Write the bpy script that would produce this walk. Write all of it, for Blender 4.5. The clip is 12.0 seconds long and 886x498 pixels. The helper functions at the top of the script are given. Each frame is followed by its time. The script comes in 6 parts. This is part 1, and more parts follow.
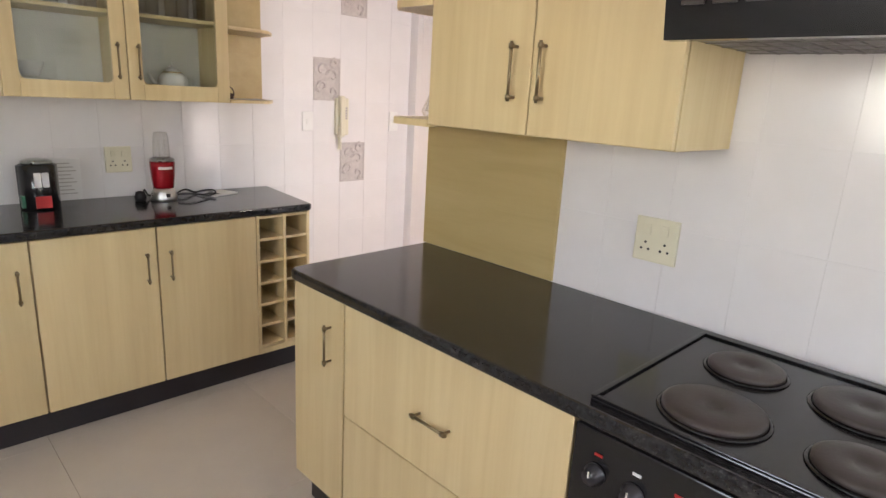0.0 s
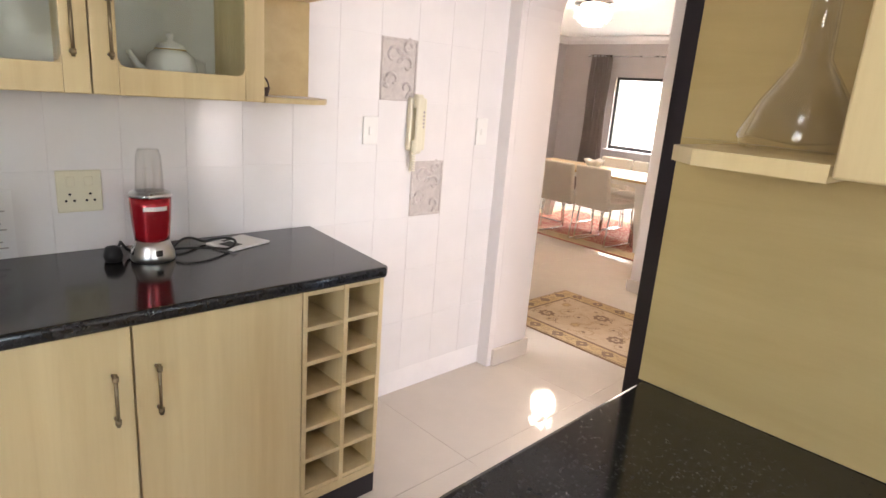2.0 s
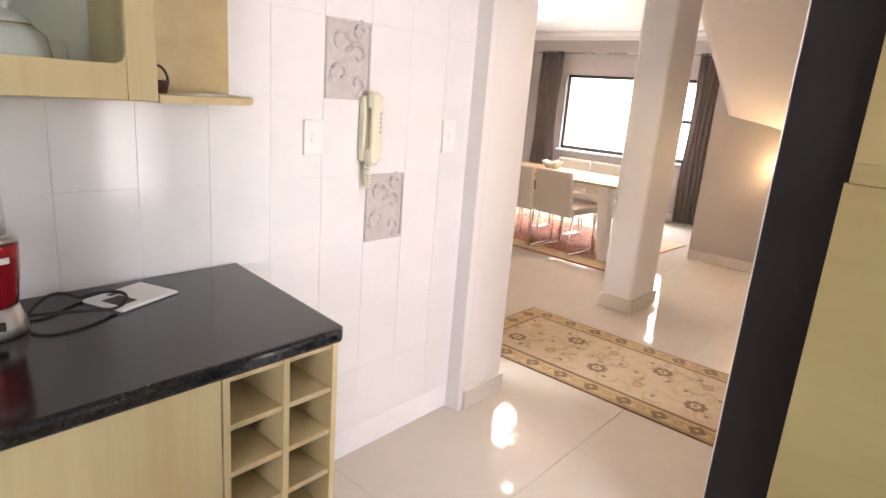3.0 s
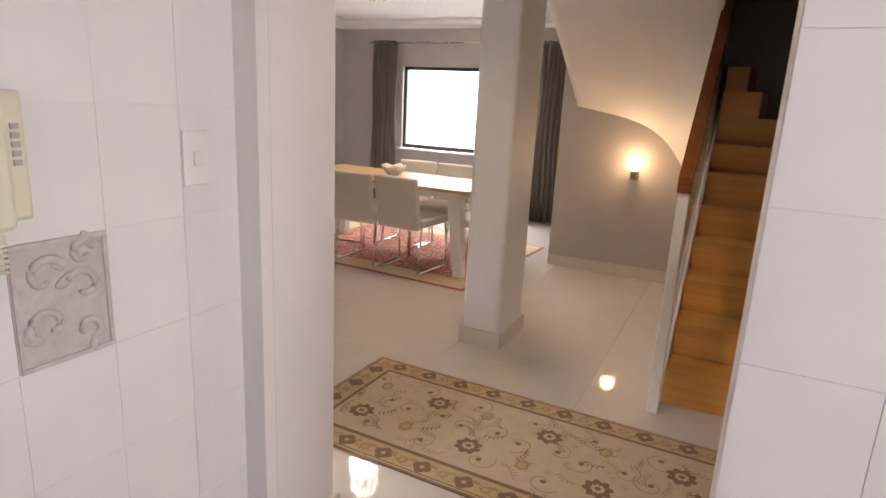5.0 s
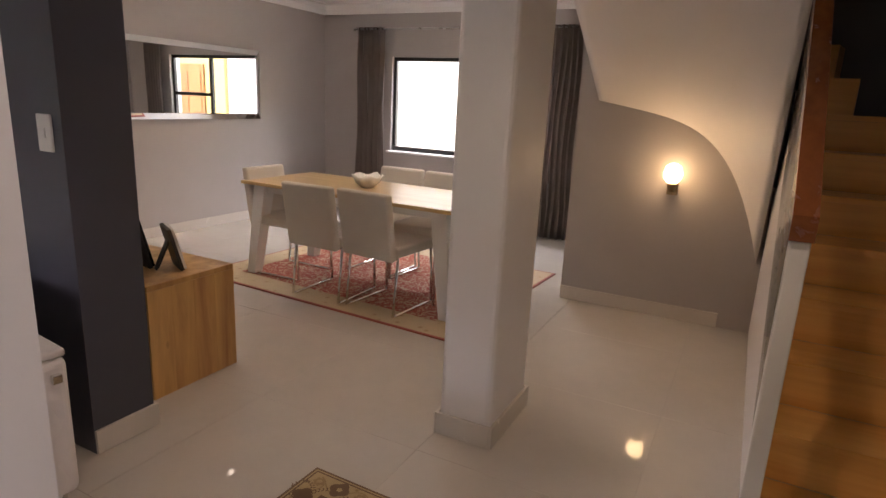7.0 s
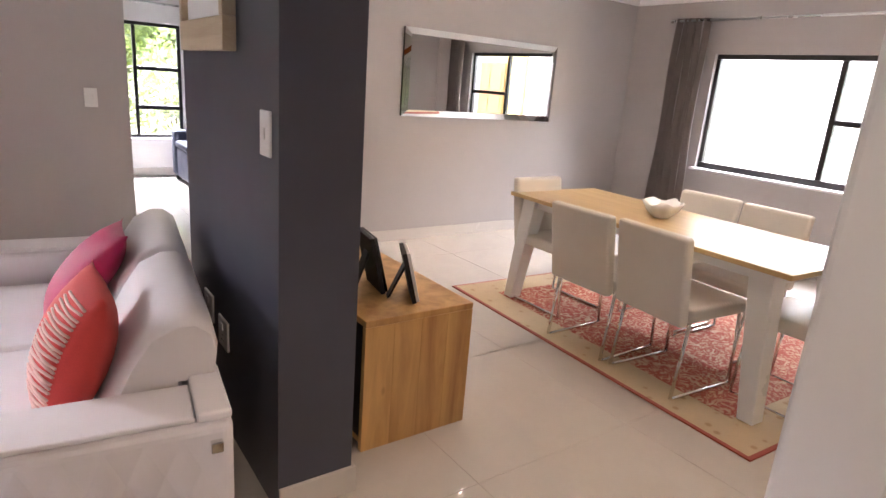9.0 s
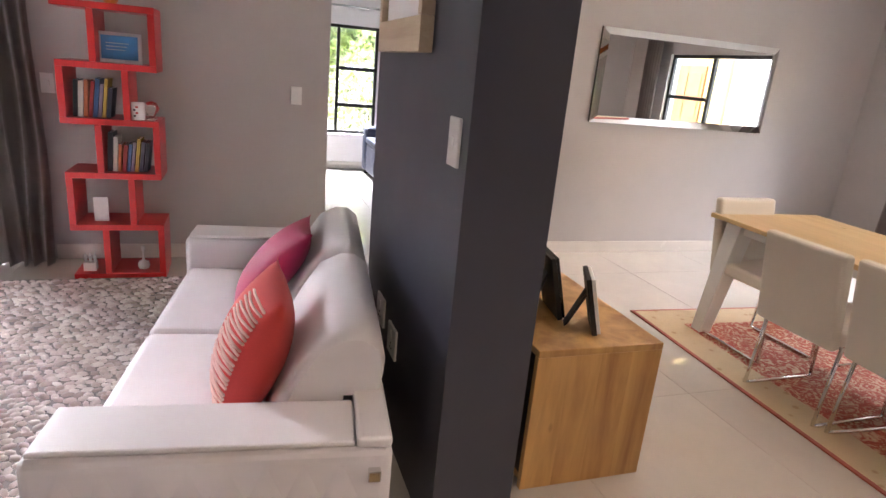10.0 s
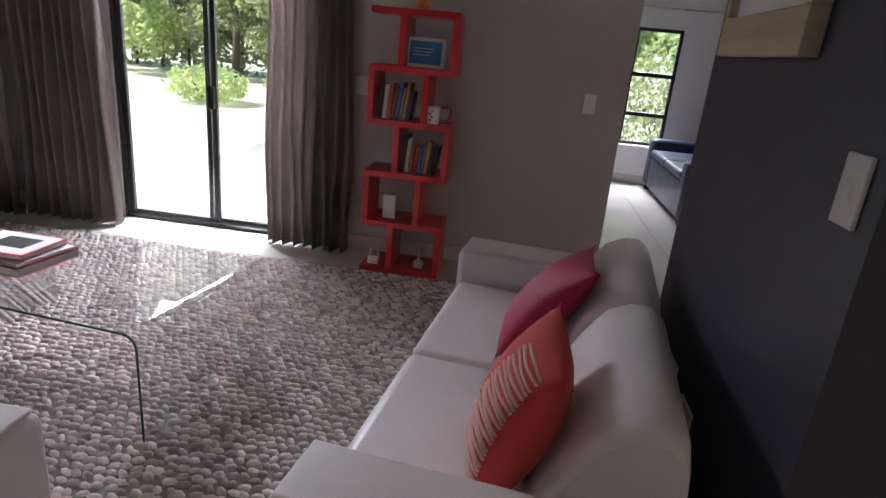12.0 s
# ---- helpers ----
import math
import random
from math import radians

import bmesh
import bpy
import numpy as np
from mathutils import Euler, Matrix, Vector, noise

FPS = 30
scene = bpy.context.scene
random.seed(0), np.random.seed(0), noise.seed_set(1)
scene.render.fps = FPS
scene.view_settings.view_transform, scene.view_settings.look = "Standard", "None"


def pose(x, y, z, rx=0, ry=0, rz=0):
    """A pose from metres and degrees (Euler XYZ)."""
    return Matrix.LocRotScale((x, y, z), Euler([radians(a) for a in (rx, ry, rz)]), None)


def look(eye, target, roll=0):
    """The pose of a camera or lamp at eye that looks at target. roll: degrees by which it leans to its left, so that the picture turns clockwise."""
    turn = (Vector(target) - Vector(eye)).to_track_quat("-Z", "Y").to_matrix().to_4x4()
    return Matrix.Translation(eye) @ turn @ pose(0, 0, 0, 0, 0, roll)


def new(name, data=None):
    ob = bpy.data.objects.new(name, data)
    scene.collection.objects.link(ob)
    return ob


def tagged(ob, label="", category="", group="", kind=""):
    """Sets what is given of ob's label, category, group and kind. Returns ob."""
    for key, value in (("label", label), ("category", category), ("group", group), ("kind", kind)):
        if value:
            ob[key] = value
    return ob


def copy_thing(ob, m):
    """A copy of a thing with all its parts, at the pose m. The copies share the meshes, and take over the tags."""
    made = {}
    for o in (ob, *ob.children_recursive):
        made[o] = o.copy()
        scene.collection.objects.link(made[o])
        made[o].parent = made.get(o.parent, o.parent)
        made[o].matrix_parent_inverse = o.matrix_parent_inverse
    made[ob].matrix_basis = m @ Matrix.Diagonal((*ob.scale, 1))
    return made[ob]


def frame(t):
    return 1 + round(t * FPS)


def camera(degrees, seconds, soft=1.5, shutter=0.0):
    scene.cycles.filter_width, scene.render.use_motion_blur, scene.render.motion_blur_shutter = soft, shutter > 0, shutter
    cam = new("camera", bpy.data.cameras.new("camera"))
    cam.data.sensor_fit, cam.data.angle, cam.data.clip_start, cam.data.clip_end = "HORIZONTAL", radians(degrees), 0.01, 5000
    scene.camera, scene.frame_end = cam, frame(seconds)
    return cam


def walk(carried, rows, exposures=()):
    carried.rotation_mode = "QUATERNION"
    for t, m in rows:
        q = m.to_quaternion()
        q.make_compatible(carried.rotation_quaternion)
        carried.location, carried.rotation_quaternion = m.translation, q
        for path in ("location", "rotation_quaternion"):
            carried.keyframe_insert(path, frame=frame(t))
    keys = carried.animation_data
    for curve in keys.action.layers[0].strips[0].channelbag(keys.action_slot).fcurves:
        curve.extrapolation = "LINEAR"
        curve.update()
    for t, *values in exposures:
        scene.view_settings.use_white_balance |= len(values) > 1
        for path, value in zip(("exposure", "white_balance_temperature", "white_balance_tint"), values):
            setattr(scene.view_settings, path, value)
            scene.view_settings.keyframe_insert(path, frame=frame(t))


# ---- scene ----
cam = camera(73.5, 12.0)
PATH = [
    (0, (0.116, 0.129, 1.495), (1.478, 1.502, 0.988), 3.2),
    (0.5, (0.248, 0.41, 1.462), (1.592, 1.808, 0.973), 4.4),
    (1, (0.374, 0.708, 1.465), (1.703, 2.117, 0.966), 4.3),
    (1.5, (0.494, 1.035, 1.464), (1.829, 2.436, 0.959), 4.6),
    (2, (0.599, 1.336, 1.46), (1.946, 2.723, 0.952), 4.4),
    (2.5, (0.747, 1.578, 1.448), (2.139, 2.922, 0.942), 4.5),
    (3, (0.904, 1.767, 1.451), (2.381, 3.019, 0.95), 4.5),
    (3.5, (1.106, 1.952, 1.455), (2.691, 3.066, 0.96), 4.2),
    (5.3, (1.944, 2.274, 1.441), (3.702, 3.103, 0.968), 3.2),
    (5.5, (2.067, 2.318, 1.425), (3.829, 3.139, 0.957), 3.4),
    (6, (2.354, 2.401, 1.407), (4.115, 3.225, 0.938), 2.8),
    (6.5, (2.618, 2.486, 1.415), (4.376, 3.314, 0.94), 2.8),
    (8.3, (3.394, 2.869, 1.404), (4.823, 4.174, 0.897), 4.0),
    (8.5, (3.449, 2.935, 1.407), (4.79, 4.326, 0.89), 4.4),
    (9, (3.518, 3.069, 1.416), (4.652, 4.627, 0.881), 4.5),
    (9.5, (3.555, 3.199, 1.419), (4.441, 4.904, 0.862), 5.0),
    (10, (3.565, 3.275, 1.421), (4.203, 5.081, 0.844), 5.3),
    (10.5, (3.588, 3.333, 1.418), (3.963, 5.205, 0.822), 5.5),
    (11, (3.585, 3.398, 1.413), (3.727, 5.297, 0.8), 5.6),
    (11.5, (3.539, 3.498, 1.415), (3.483, 5.398, 0.791), 5.4),
    (12, (3.503, 3.652, 1.414), (3.301, 5.535, 0.774), 5.5),
]
EXPOSURES = [(0, 3.1, 6950, 22), (1.5, 3.2, 6900, 22), (2.5, 3.45, 6800, 20), (3.5, 3.3, 6700, 20), (5.3, 2.45, 6650, 22), (6.5, 1.85, 6750, 23), (8.3, 2.65, 6300, 22), (9.5, 2.85, 6250, 22), (10.5, 2.65, 6150, 19), (11.0, 2.35, 6100, 19), (11.5, 1.6, 6100, 19), (12, 1.15, 6000, 19)]
walk(cam, [(t, look(eye, target, roll)) for t, eye, target, roll in PATH], EXPOSURES)

# ---- world, sun, large lights ----
world = bpy.data.worlds.new("sky")
scene.world = world
world.use_nodes = True
wn = world.node_tree
sky = wn.nodes.new("ShaderNodeTexSky")
sky.sky_type, sky.sun_disc = "NISHITA", False
sky.sun_elevation, sky.sun_rotation = radians(50), radians(246)
wn.nodes["Background"].inputs["Strength"].default_value = 0.15
wn.links.new(sky.outputs[0], wn.nodes["Background"].inputs["Color"])


def lamp(name, kind, m, energy, color=(1, 1, 1), **kw):
    data = bpy.data.lights.new(name, kind)
    data.energy, data.color = energy, color
    ob = new(name, data)
    ob.matrix_world = m
    if kind == "AREA":
        data.shape = kw.get("shape", "RECTANGLE")
        data.size, data.size_y = kw.get("size", (1, 1))
        data.spread = kw.get("spread", math.pi)
    if kind == "SPOT":
        data.spot_size, data.spot_blend, data.shadow_soft_size = kw.get("cone", 1.6), 0.8, 0.04
    if kind == "POINT":
        data.shadow_soft_size = kw.get("radius", 0.05)
    return ob


sun = lamp("sun", "SUN", look((-8, -3.5, 10.5), (0, 0, 0)), 5.0, (1, 0.95, 0.87))
sun.data.angle = radians(0.5)
# area lamps added at the openings, standing in for skylight from outside
lamp("sky_dining_window", "AREA", look((10.1, 5.58, 2.75), (7.2, 5.3, 0.5)), 112, (0.95, 0.98, 1), size=(2.4, 1.2))
lamp("sky_sliding_door", "AREA", look((1.35, 8.45, 2.75), (1.5, 5.9, 0.4)), 850, (0.95, 0.98, 1), size=(2.2, 1.2))
lamp("sky_far_window", "AREA", look((4.95, 12.2, 2.6), (4.9, 10, 0.5)), 380, (0.93, 0.97, 1), size=(1.6, 1.2))
lamp("sky_kitchen_window", "AREA", look((0.4, -1.83, 1.55), (1.6, 1.2, 1.1)), 2.0, (0.97, 0.98, 1), size=(1.7, 1.02))
# fill lamp behind the invented side window, brightens the stove wall
lamp("fill_kitchen_side", "AREA", look((-1.78, 0.65, 1.68), (2, 0.3, 1.2)), 2.8, (0.97, 0.98, 1), size=(1.05, 0.8))
lamp("sky_back_door", "AREA", look((2.19, 0.75, 1.5), (2.8, 3.4, 1.0)), 2.9, (0.97, 0.98, 1), size=(0.6, 1.6))
WARM = (1, 0.78, 0.55)
# the last spot is unseen, added to brighten the stove counter
SPOTS = [(3.9, 2.9), (5.6, 4.6), (6.8, 6.95), (7.4, 4.3), (5.6, 6.6), (2.2, 2.5), (1.0, 0.5)]
for px, py in SPOTS:
    lamp("downlight_beam", "SPOT", look((px, py, 2.47), (px, py, 0)), 7.5 if px == 3.9 else 3.4 if px == 5.6 else 12.0 if py == 6.95 else (5.0 if px > 3 else (0.55 if px < 2 else 0.5)), WARM if px > 3 else (1, 0.93, 0.85), cone=1.2 if py == 6.95 else 2.2)
lamp("wall_lamp_glow", "POINT", pose(7.06, 3.02, 1.03), 0.7, (1, 0.68, 0.36), radius=0.045)
lamp("chandelier_glow", "POINT", pose(6.3, 5.2, 2.2), 3.6, (1, 0.86, 0.7), radius=0.15)

# ---- materials ----


class Nodes:
    """Shorthand over one material's node tree."""

    def __init__(self, name):
        self.m = bpy.data.materials.new(name)
        self.m.use_nodes = True
        self.t = self.m.node_tree
        self.b = self.t.nodes["Principled BSDF"]

    def add(self, kind, **sockets):
        n = self.t.nodes.new(kind)
        for k, v in sockets.items():
            k = k.replace("_", " ")
            if hasattr(v, "is_output"):
                self.t.links.new(v, n.inputs[k])
            else:
                n.inputs[k].default_value = v
        return n

    def set(self, **sockets):
        for k, v in sockets.items():
            k = k.replace("_", " ")
            if hasattr(v, "is_output"):
                self.t.links.new(v, self.b.inputs[k])
            else:
                self.b.inputs[k].default_value = v

    def coords(self, scale=(1, 1, 1), which="Object"):
        c = self.t.nodes.new("ShaderNodeTexCoord")
        mp = self.t.nodes.new("ShaderNodeMapping")
        mp.inputs["Scale"].default_value = scale
        self.t.links.new(c.outputs[which], mp.inputs["Vector"])
        return mp.outputs[0]

    def noise(self, scale, detail=4, stretch=(1, 1, 1), rough=0.6):
        return self.add("ShaderNodeTexNoise", Vector=self.coords(stretch), Scale=scale, Detail=detail, Roughness=rough).outputs["Fac"]

    def ramp(self, fac, stops):
        n = self.t.nodes.new("ShaderNodeValToRGB")
        self.t.links.new(fac, n.inputs[0])
        while len(n.color_ramp.elements) < len(stops):
            n.color_ramp.elements.new(0.5)
        for e, (p, c) in zip(n.color_ramp.elements, stops):
            e.position, e.color = p, (*c, 1)
        return n.outputs[0]

    def mix(self, fac, a, b, mode="MIX"):
        n = self.t.nodes.new("ShaderNodeMix")
        n.data_type, n.blend_type = "RGBA", mode
        for i, v in ((0, fac), (6, a), (7, b)):
            if hasattr(v, "is_output"):
                self.t.links.new(v, n.inputs[i])
            else:
                n.inputs[i].default_value = v if i == 0 else (*v, 1)
        return n.outputs[2]

    def bump(self, height, strength=0.2, distance=0.002):
        n = self.add("ShaderNodeBump", Height=height, Strength=strength, Distance=distance)
        self.t.links.new(n.outputs[0], self.b.inputs["Normal"])


def paint(name, color, rough=0.55, var=0.05, bump=0.12, scale=2.0, fine=140, metallic=0.0, coat=0.0):
    """A painted or plain surface: broad drift, fine grain, slight unevenness of gloss."""
    n = Nodes(name)
    lo = tuple(c * (1 - var) for c in color)
    hi = tuple(min(1, c * (1 + var)) for c in color)
    broad, grain = n.noise(scale, 5), n.noise(fine, 3)
    col = n.mix(0.12, n.ramp(broad, [(0.3, lo), (0.7, hi)]), n.ramp(grain, [(0.35, lo), (0.65, hi)]))
    n.set(Base_Color=col, Roughness=n.ramp(broad, [(0.2, (rough * 0.85,) * 3), (0.8, (min(1, rough * 1.15),) * 3)]), Metallic=metallic, Coat_Weight=coat)
    n.bump(grain, bump)
    return n.m


def wood(name, light, dark, rough=0.4, grain=(1, 1, 0.06), scale=22, knots=False):
    """Timber or wood foil with the grain along the axis of the smallest stretch; each piece takes its own tone."""
    n = Nodes(name)
    info = n.t.nodes.new("ShaderNodeObjectInfo")
    shift = n.add("ShaderNodeVectorMath")
    shift.operation = "ADD"
    n.t.links.new(n.coords(grain), shift.inputs[0])
    sc = n.add("ShaderNodeMath")
    sc.operation = "MULTIPLY"
    n.t.links.new(info.outputs["Random"], sc.inputs[0])
    sc.inputs[1].default_value = 31
    n.t.links.new(sc.outputs[0], shift.inputs[1])
    v = shift.outputs[0]
    a = n.add("ShaderNodeTexNoise", Vector=v, Scale=scale, Detail=8, Roughness=0.62, Distortion=0.5).outputs["Fac"]
    b = n.add("ShaderNodeTexNoise", Vector=v, Scale=scale * 0.25, Detail=3, Distortion=1.2).outputs["Fac"]
    col = n.mix(0.45, n.ramp(a, [(0.3, dark), (0.62, light)]), n.ramp(b, [(0.32, dark), (0.6, light)]))
    tone = n.ramp(info.outputs["Random"], [(0, (0.88,) * 3), (1, (1.05,) * 3)])
    col = n.mix(0.7, col, n.mix(1.0, col, tone, "MULTIPLY"))
    if knots:
        k = n.add("ShaderNodeTexVoronoi", Vector=n.coords((1, 1, 0.5)), Scale=7).outputs["Distance"]
        col = n.mix(n.ramp(k, [(0.04, (1, 1, 1)), (0.13, (0, 0, 0))]), col, tuple(c * 0.45 for c in dark))
    n.set(Base_Color=col, Roughness=n.ramp(a, [(0.2, (rough * 1.2,) * 3), (0.8, (rough * 0.85,) * 3)]))
    n.bump(a, 0.08, 0.001)
    return n.m


def granite():
    n = Nodes("black_granite")
    v = n.add("ShaderNodeTexVoronoi", Vector=n.coords(), Scale=330).outputs["Color"]
    g = n.add("ShaderNodeSeparateColor", Color=v).outputs[0]
    m = n.noise(60, 5)
    col = n.mix(n.ramp(g, [(0.88, (0, 0, 0)), (1.0, (0.25,) * 3)]), n.ramp(m, [(0.35, (0.008, 0.008, 0.009)), (0.7, (0.03, 0.03, 0.032))]), (0.10, 0.105, 0.105))
    n.set(Base_Color=col, Roughness=0.13, Specular_IOR_Level=0.5)
    n.bump(m, 0.02, 0.0003)
    return n.m


def tile(name, color, rough, var=0.05):
    """Glazed tile: faint cloud, waver in the glaze, each tile a little different."""
    n = Nodes(name)
    info = n.t.nodes.new("ShaderNodeObjectInfo")
    cloud = n.noise(5, 5)
    col = n.ramp(cloud, [(0.3, tuple(c * (1 - var) for c in color)), (0.7, color)])
    col = n.mix(1.0, col, n.ramp(info.outputs["Random"], [(0, (0.982,) * 3), (1, (1, 1, 1))]), "MULTIPLY")
    n.set(Base_Color=col, Roughness=n.ramp(n.noise(9, 4), [(0.3, (rough * 0.8,) * 3), (0.75, (rough * 1.5,) * 3)]))
    n.bump(n.noise(14, 2), 0.05, 0.002)
    return n.m


def glass(name, tint=(0.97, 0.99, 0.98), rough=0.0):
    n = Nodes(name)
    n.set(Base_Color=(*tint, 1), Roughness=rough, Transmission_Weight=1.0, IOR=1.45)
    return n.m


def clear_pane(name, tint=(0.9, 0.95, 0.93), gloss=0.1):
    """A thin flat pane: light goes straight through, with a little mirror on top."""
    n = Nodes(name)
    tr = n.add("ShaderNodeBsdfTransparent", Color=(*tint, 1))
    gl = n.add("ShaderNodeBsdfGlossy", Roughness=0.01)
    lw = n.add("ShaderNodeLayerWeight", Blend=0.5)
    pw = n.add("ShaderNodeMath")
    pw.operation = "POWER"
    n.t.links.new(lw.outputs["Facing"], pw.inputs[0])
    pw.inputs[1].default_value = 4.0
    fr = n.add("ShaderNodeMapRange", To_Min=gloss * 0.4, To_Max=0.85)
    n.t.links.new(pw.outputs[0], fr.inputs["Value"])
    mx = n.add("ShaderNodeMixShader")
    n.t.links.new(fr.outputs[0], mx.inputs[0])
    n.t.links.new(tr.outputs[0], mx.inputs[1])
    n.t.links.new(gl.outputs[0], mx.inputs[2])
    n.t.links.new(mx.outputs[0], n.t.nodes["Material Output"].inputs["Surface"])
    return n.m


def fabric(name, color, scale=300, var=0.12, rough=0.9, sheen=0.2):
    n = Nodes(name)
    w = n.noise(scale, 2)
    b = n.noise(3, 4)
    lo, hi = tuple(c * (1 - var) for c in color), tuple(min(1, c * (1 + var)) for c in color)
    n.set(Base_Color=n.mix(0.5, n.ramp(w, [(0.3, lo), (0.7, hi)]), n.ramp(b, [(0.3, lo), (0.7, hi)])), Roughness=rough, Sheen_Weight=sheen)
    n.bump(w, 0.25, 0.001)
    return n.m


def leather(name, color, rough=0.38):
    n = Nodes(name)
    v = n.add("ShaderNodeTexVoronoi", Vector=n.coords(), Scale=220).outputs["Distance"]
    b = n.noise(4, 4)
    n.set(Base_Color=n.ramp(b, [(0.3, tuple(c * 0.94 for c in color)), (0.7, color)]), Roughness=n.ramp(b, [(0.3, (rough * 0.85,) * 3), (0.8, (rough * 1.2,) * 3)]))
    n.bump(v, 0.12, 0.0008)
    return n.m


def glow(name, color, strength):
    n = Nodes(name)
    n.set(Base_Color=(*color, 1), Emission_Color=(*color, 1), Emission_Strength=strength)
    return n.m


def carpet(name, stops, scale, kind="voronoi", var=0.2):
    """Woven pile with an all-over scatter of small motifs."""
    n = Nodes(name)
    if kind == "voronoi":
        f = n.add("ShaderNodeTexVoronoi", Vector=n.coords((1, 1, 0)), Scale=scale).outputs["Distance"]
    else:
        wave = n.add("ShaderNodeTexNoise", Vector=n.coords((1, 1, 0)), Scale=scale, Detail=3, Distortion=3.0)
        f = wave.outputs["Fac"]
    pile = n.noise(420, 2)
    col = n.ramp(f, stops)
    col = n.mix(var, col, n.ramp(pile, [(0.3, (0.25,) * 3), (0.7, (1, 1, 1))]), "MULTIPLY")
    n.set(Base_Color=col, Roughness=0.95)
    n.bump(pile, 0.4, 0.002)
    return n.m


M_BIRCH = wood("pale_birch_foil", (0.74, 0.60, 0.34), (0.63, 0.48, 0.25), 0.42, (1, 1, 0.05), 24)
M_BIRCH_IN = wood("pale_birch_carcass", (0.66, 0.50, 0.27), (0.56, 0.41, 0.2), 0.5, (1, 1, 0.08), 20)
M_PLY = wood("plywood_splash", (0.56, 0.43, 0.2), (0.46, 0.34, 0.14), 0.35, (1, 0.1, 1), 16)
M_GRANITE = granite()
M_KICK = paint("dark_plinth", (0.022, 0.017, 0.02), 0.4, 0.15)
M_TILE = tile("white_wall_tile", (0.80, 0.775, 0.765), 0.12)
M_RELIEF = paint("relief_tile", (0.52, 0.475, 0.45), 0.35, 0.12, 0.3, 30, 60)
M_GROUT = paint("pale_grout", (0.78, 0.755, 0.745), 0.8, 0.1)
M_FLOOR = tile("polished_porcelain", (0.57, 0.53, 0.475), 0.04, 0.06)
M_FGROUT = paint("floor_grout", (0.51, 0.47, 0.42), 0.8, 0.1)
M_WHITE = paint("white_wall_paint", (0.76, 0.73, 0.72), 0.5, 0.03)
M_GREY = paint("warm_grey_wall_paint", (0.44, 0.405, 0.385), 0.55, 0.04)
M_NAVY = paint("dark_slate_wall_paint", (0.060, 0.060, 0.082), 0.38, 0.08)
M_CEIL = paint("white_ceiling_paint", (0.80, 0.79, 0.77), 0.7, 0.02)
M_SKIRT = tile("tile_skirting", (0.68, 0.63, 0.57), 0.2)
M_PLASTIC = paint("white_plastic", (0.78, 0.77, 0.74), 0.3, 0.03, 0.03)
M_CREAM = paint("cream_plastic", (0.72, 0.68, 0.52), 0.32, 0.04, 0.03)
M_BLACK = paint("black_enamel", (0.010, 0.010, 0.011), 0.16, 0.2, 0.02)
M_GATE = paint("black_gate_paint", (0.012, 0.010, 0.011), 0.25, 0.2, 0.1)
M_DARKDOOR = paint("dark_brown_door", (0.018, 0.012, 0.016), 0.3, 0.15, 0.1)
M_PLATE = paint("cast_iron_hotplate", (0.045, 0.034, 0.03), 0.45, 0.2, 0.3)
M_CHROME = paint("chrome", (0.75, 0.74, 0.72), 0.08, 0.03, 0.0, metallic=1.0)
M_STEEL = paint("brushed_steel", (0.55, 0.55, 0.54), 0.28, 0.06, 0.1, metallic=1.0)
M_BRASS = paint("antique_handle_metal", (0.30, 0.24, 0.15), 0.3, 0.2, 0.1, metallic=1.0)
M_REDMETAL = paint("red_metallic", (0.42, 0.012, 0.02), 0.25, 0.06, 0.02, metallic=0.5, coat=0.5)
M_RED = paint("red_lacquer", (0.52, 0.022, 0.02), 0.32, 0.05, 0.03)
M_GLASS = glass("clear_glass")
M_PANE = clear_pane("window_pane")
M_CABPANE = clear_pane("cabinet_pane", (0.93, 0.96, 0.95))
M_THINGLASS = clear_pane("thin_blown_glass", (0.985, 0.985, 0.98), 0.08)
M_TABLEGLASS = clear_pane("table_glass", (0.93, 0.96, 0.95), 0.28)
M_GLASSEDGE = paint("green_glass_edge", (0.03, 0.10, 0.08), 0.1, 0.1, 0.0)
M_PORCELAIN = paint("white_porcelain", (0.78, 0.77, 0.75), 0.12, 0.03, 0.02)
M_GOLD = paint("gold_rim", (0.75, 0.55, 0.2), 0.2, 0.05, 0.0, metallic=1.0)
M_SOFA = leather("white_leather", (0.80, 0.765, 0.77))
M_CHAIR = leather("cream_leather", (0.70, 0.65, 0.57), 0.45)
M_DKSOFA = leather("navy_leather", (0.03, 0.035, 0.06), 0.4)
M_CURTAIN = fabric("taupe_curtain", (0.25, 0.205, 0.185), 260, 0.15)
M_CRIMSON = fabric("crimson_cushion", (0.42, 0.006, 0.07), 300, 0.12, 0.6, 0.08)
M_CORAL = fabric("coral_cushion", (0.64, 0.062, 0.052), 300, 0.1, 0.8, 0.08)
M_CORALPALE = fabric("pale_coral_yarn", (0.80, 0.52, 0.45), 300, 0.1)
M_OAK = wood("stair_oak", (0.76, 0.40, 0.11), (0.58, 0.26, 0.055), 0.3, (1, 0.06, 1), 20)
M_RAIL = wood("reddish_handrail", (0.26, 0.085, 0.025), (0.15, 0.045, 0.014), 0.25, (0.08, 1, 1), 20)
M_ACACIA = wood("knotty_acacia", (0.76, 0.46, 0.165), (0.27, 0.11, 0.03), 0.35, (1, 1, 0.09), 10, True)
M_TABLE = wood("light_oak_top", (0.60, 0.42, 0.2), (0.48, 0.31, 0.13), 0.3, (1, 0.06, 1), 18)
M_WHITELEG = paint("white_satin_leg", (0.76, 0.75, 0.72), 0.3, 0.02, 0.02)
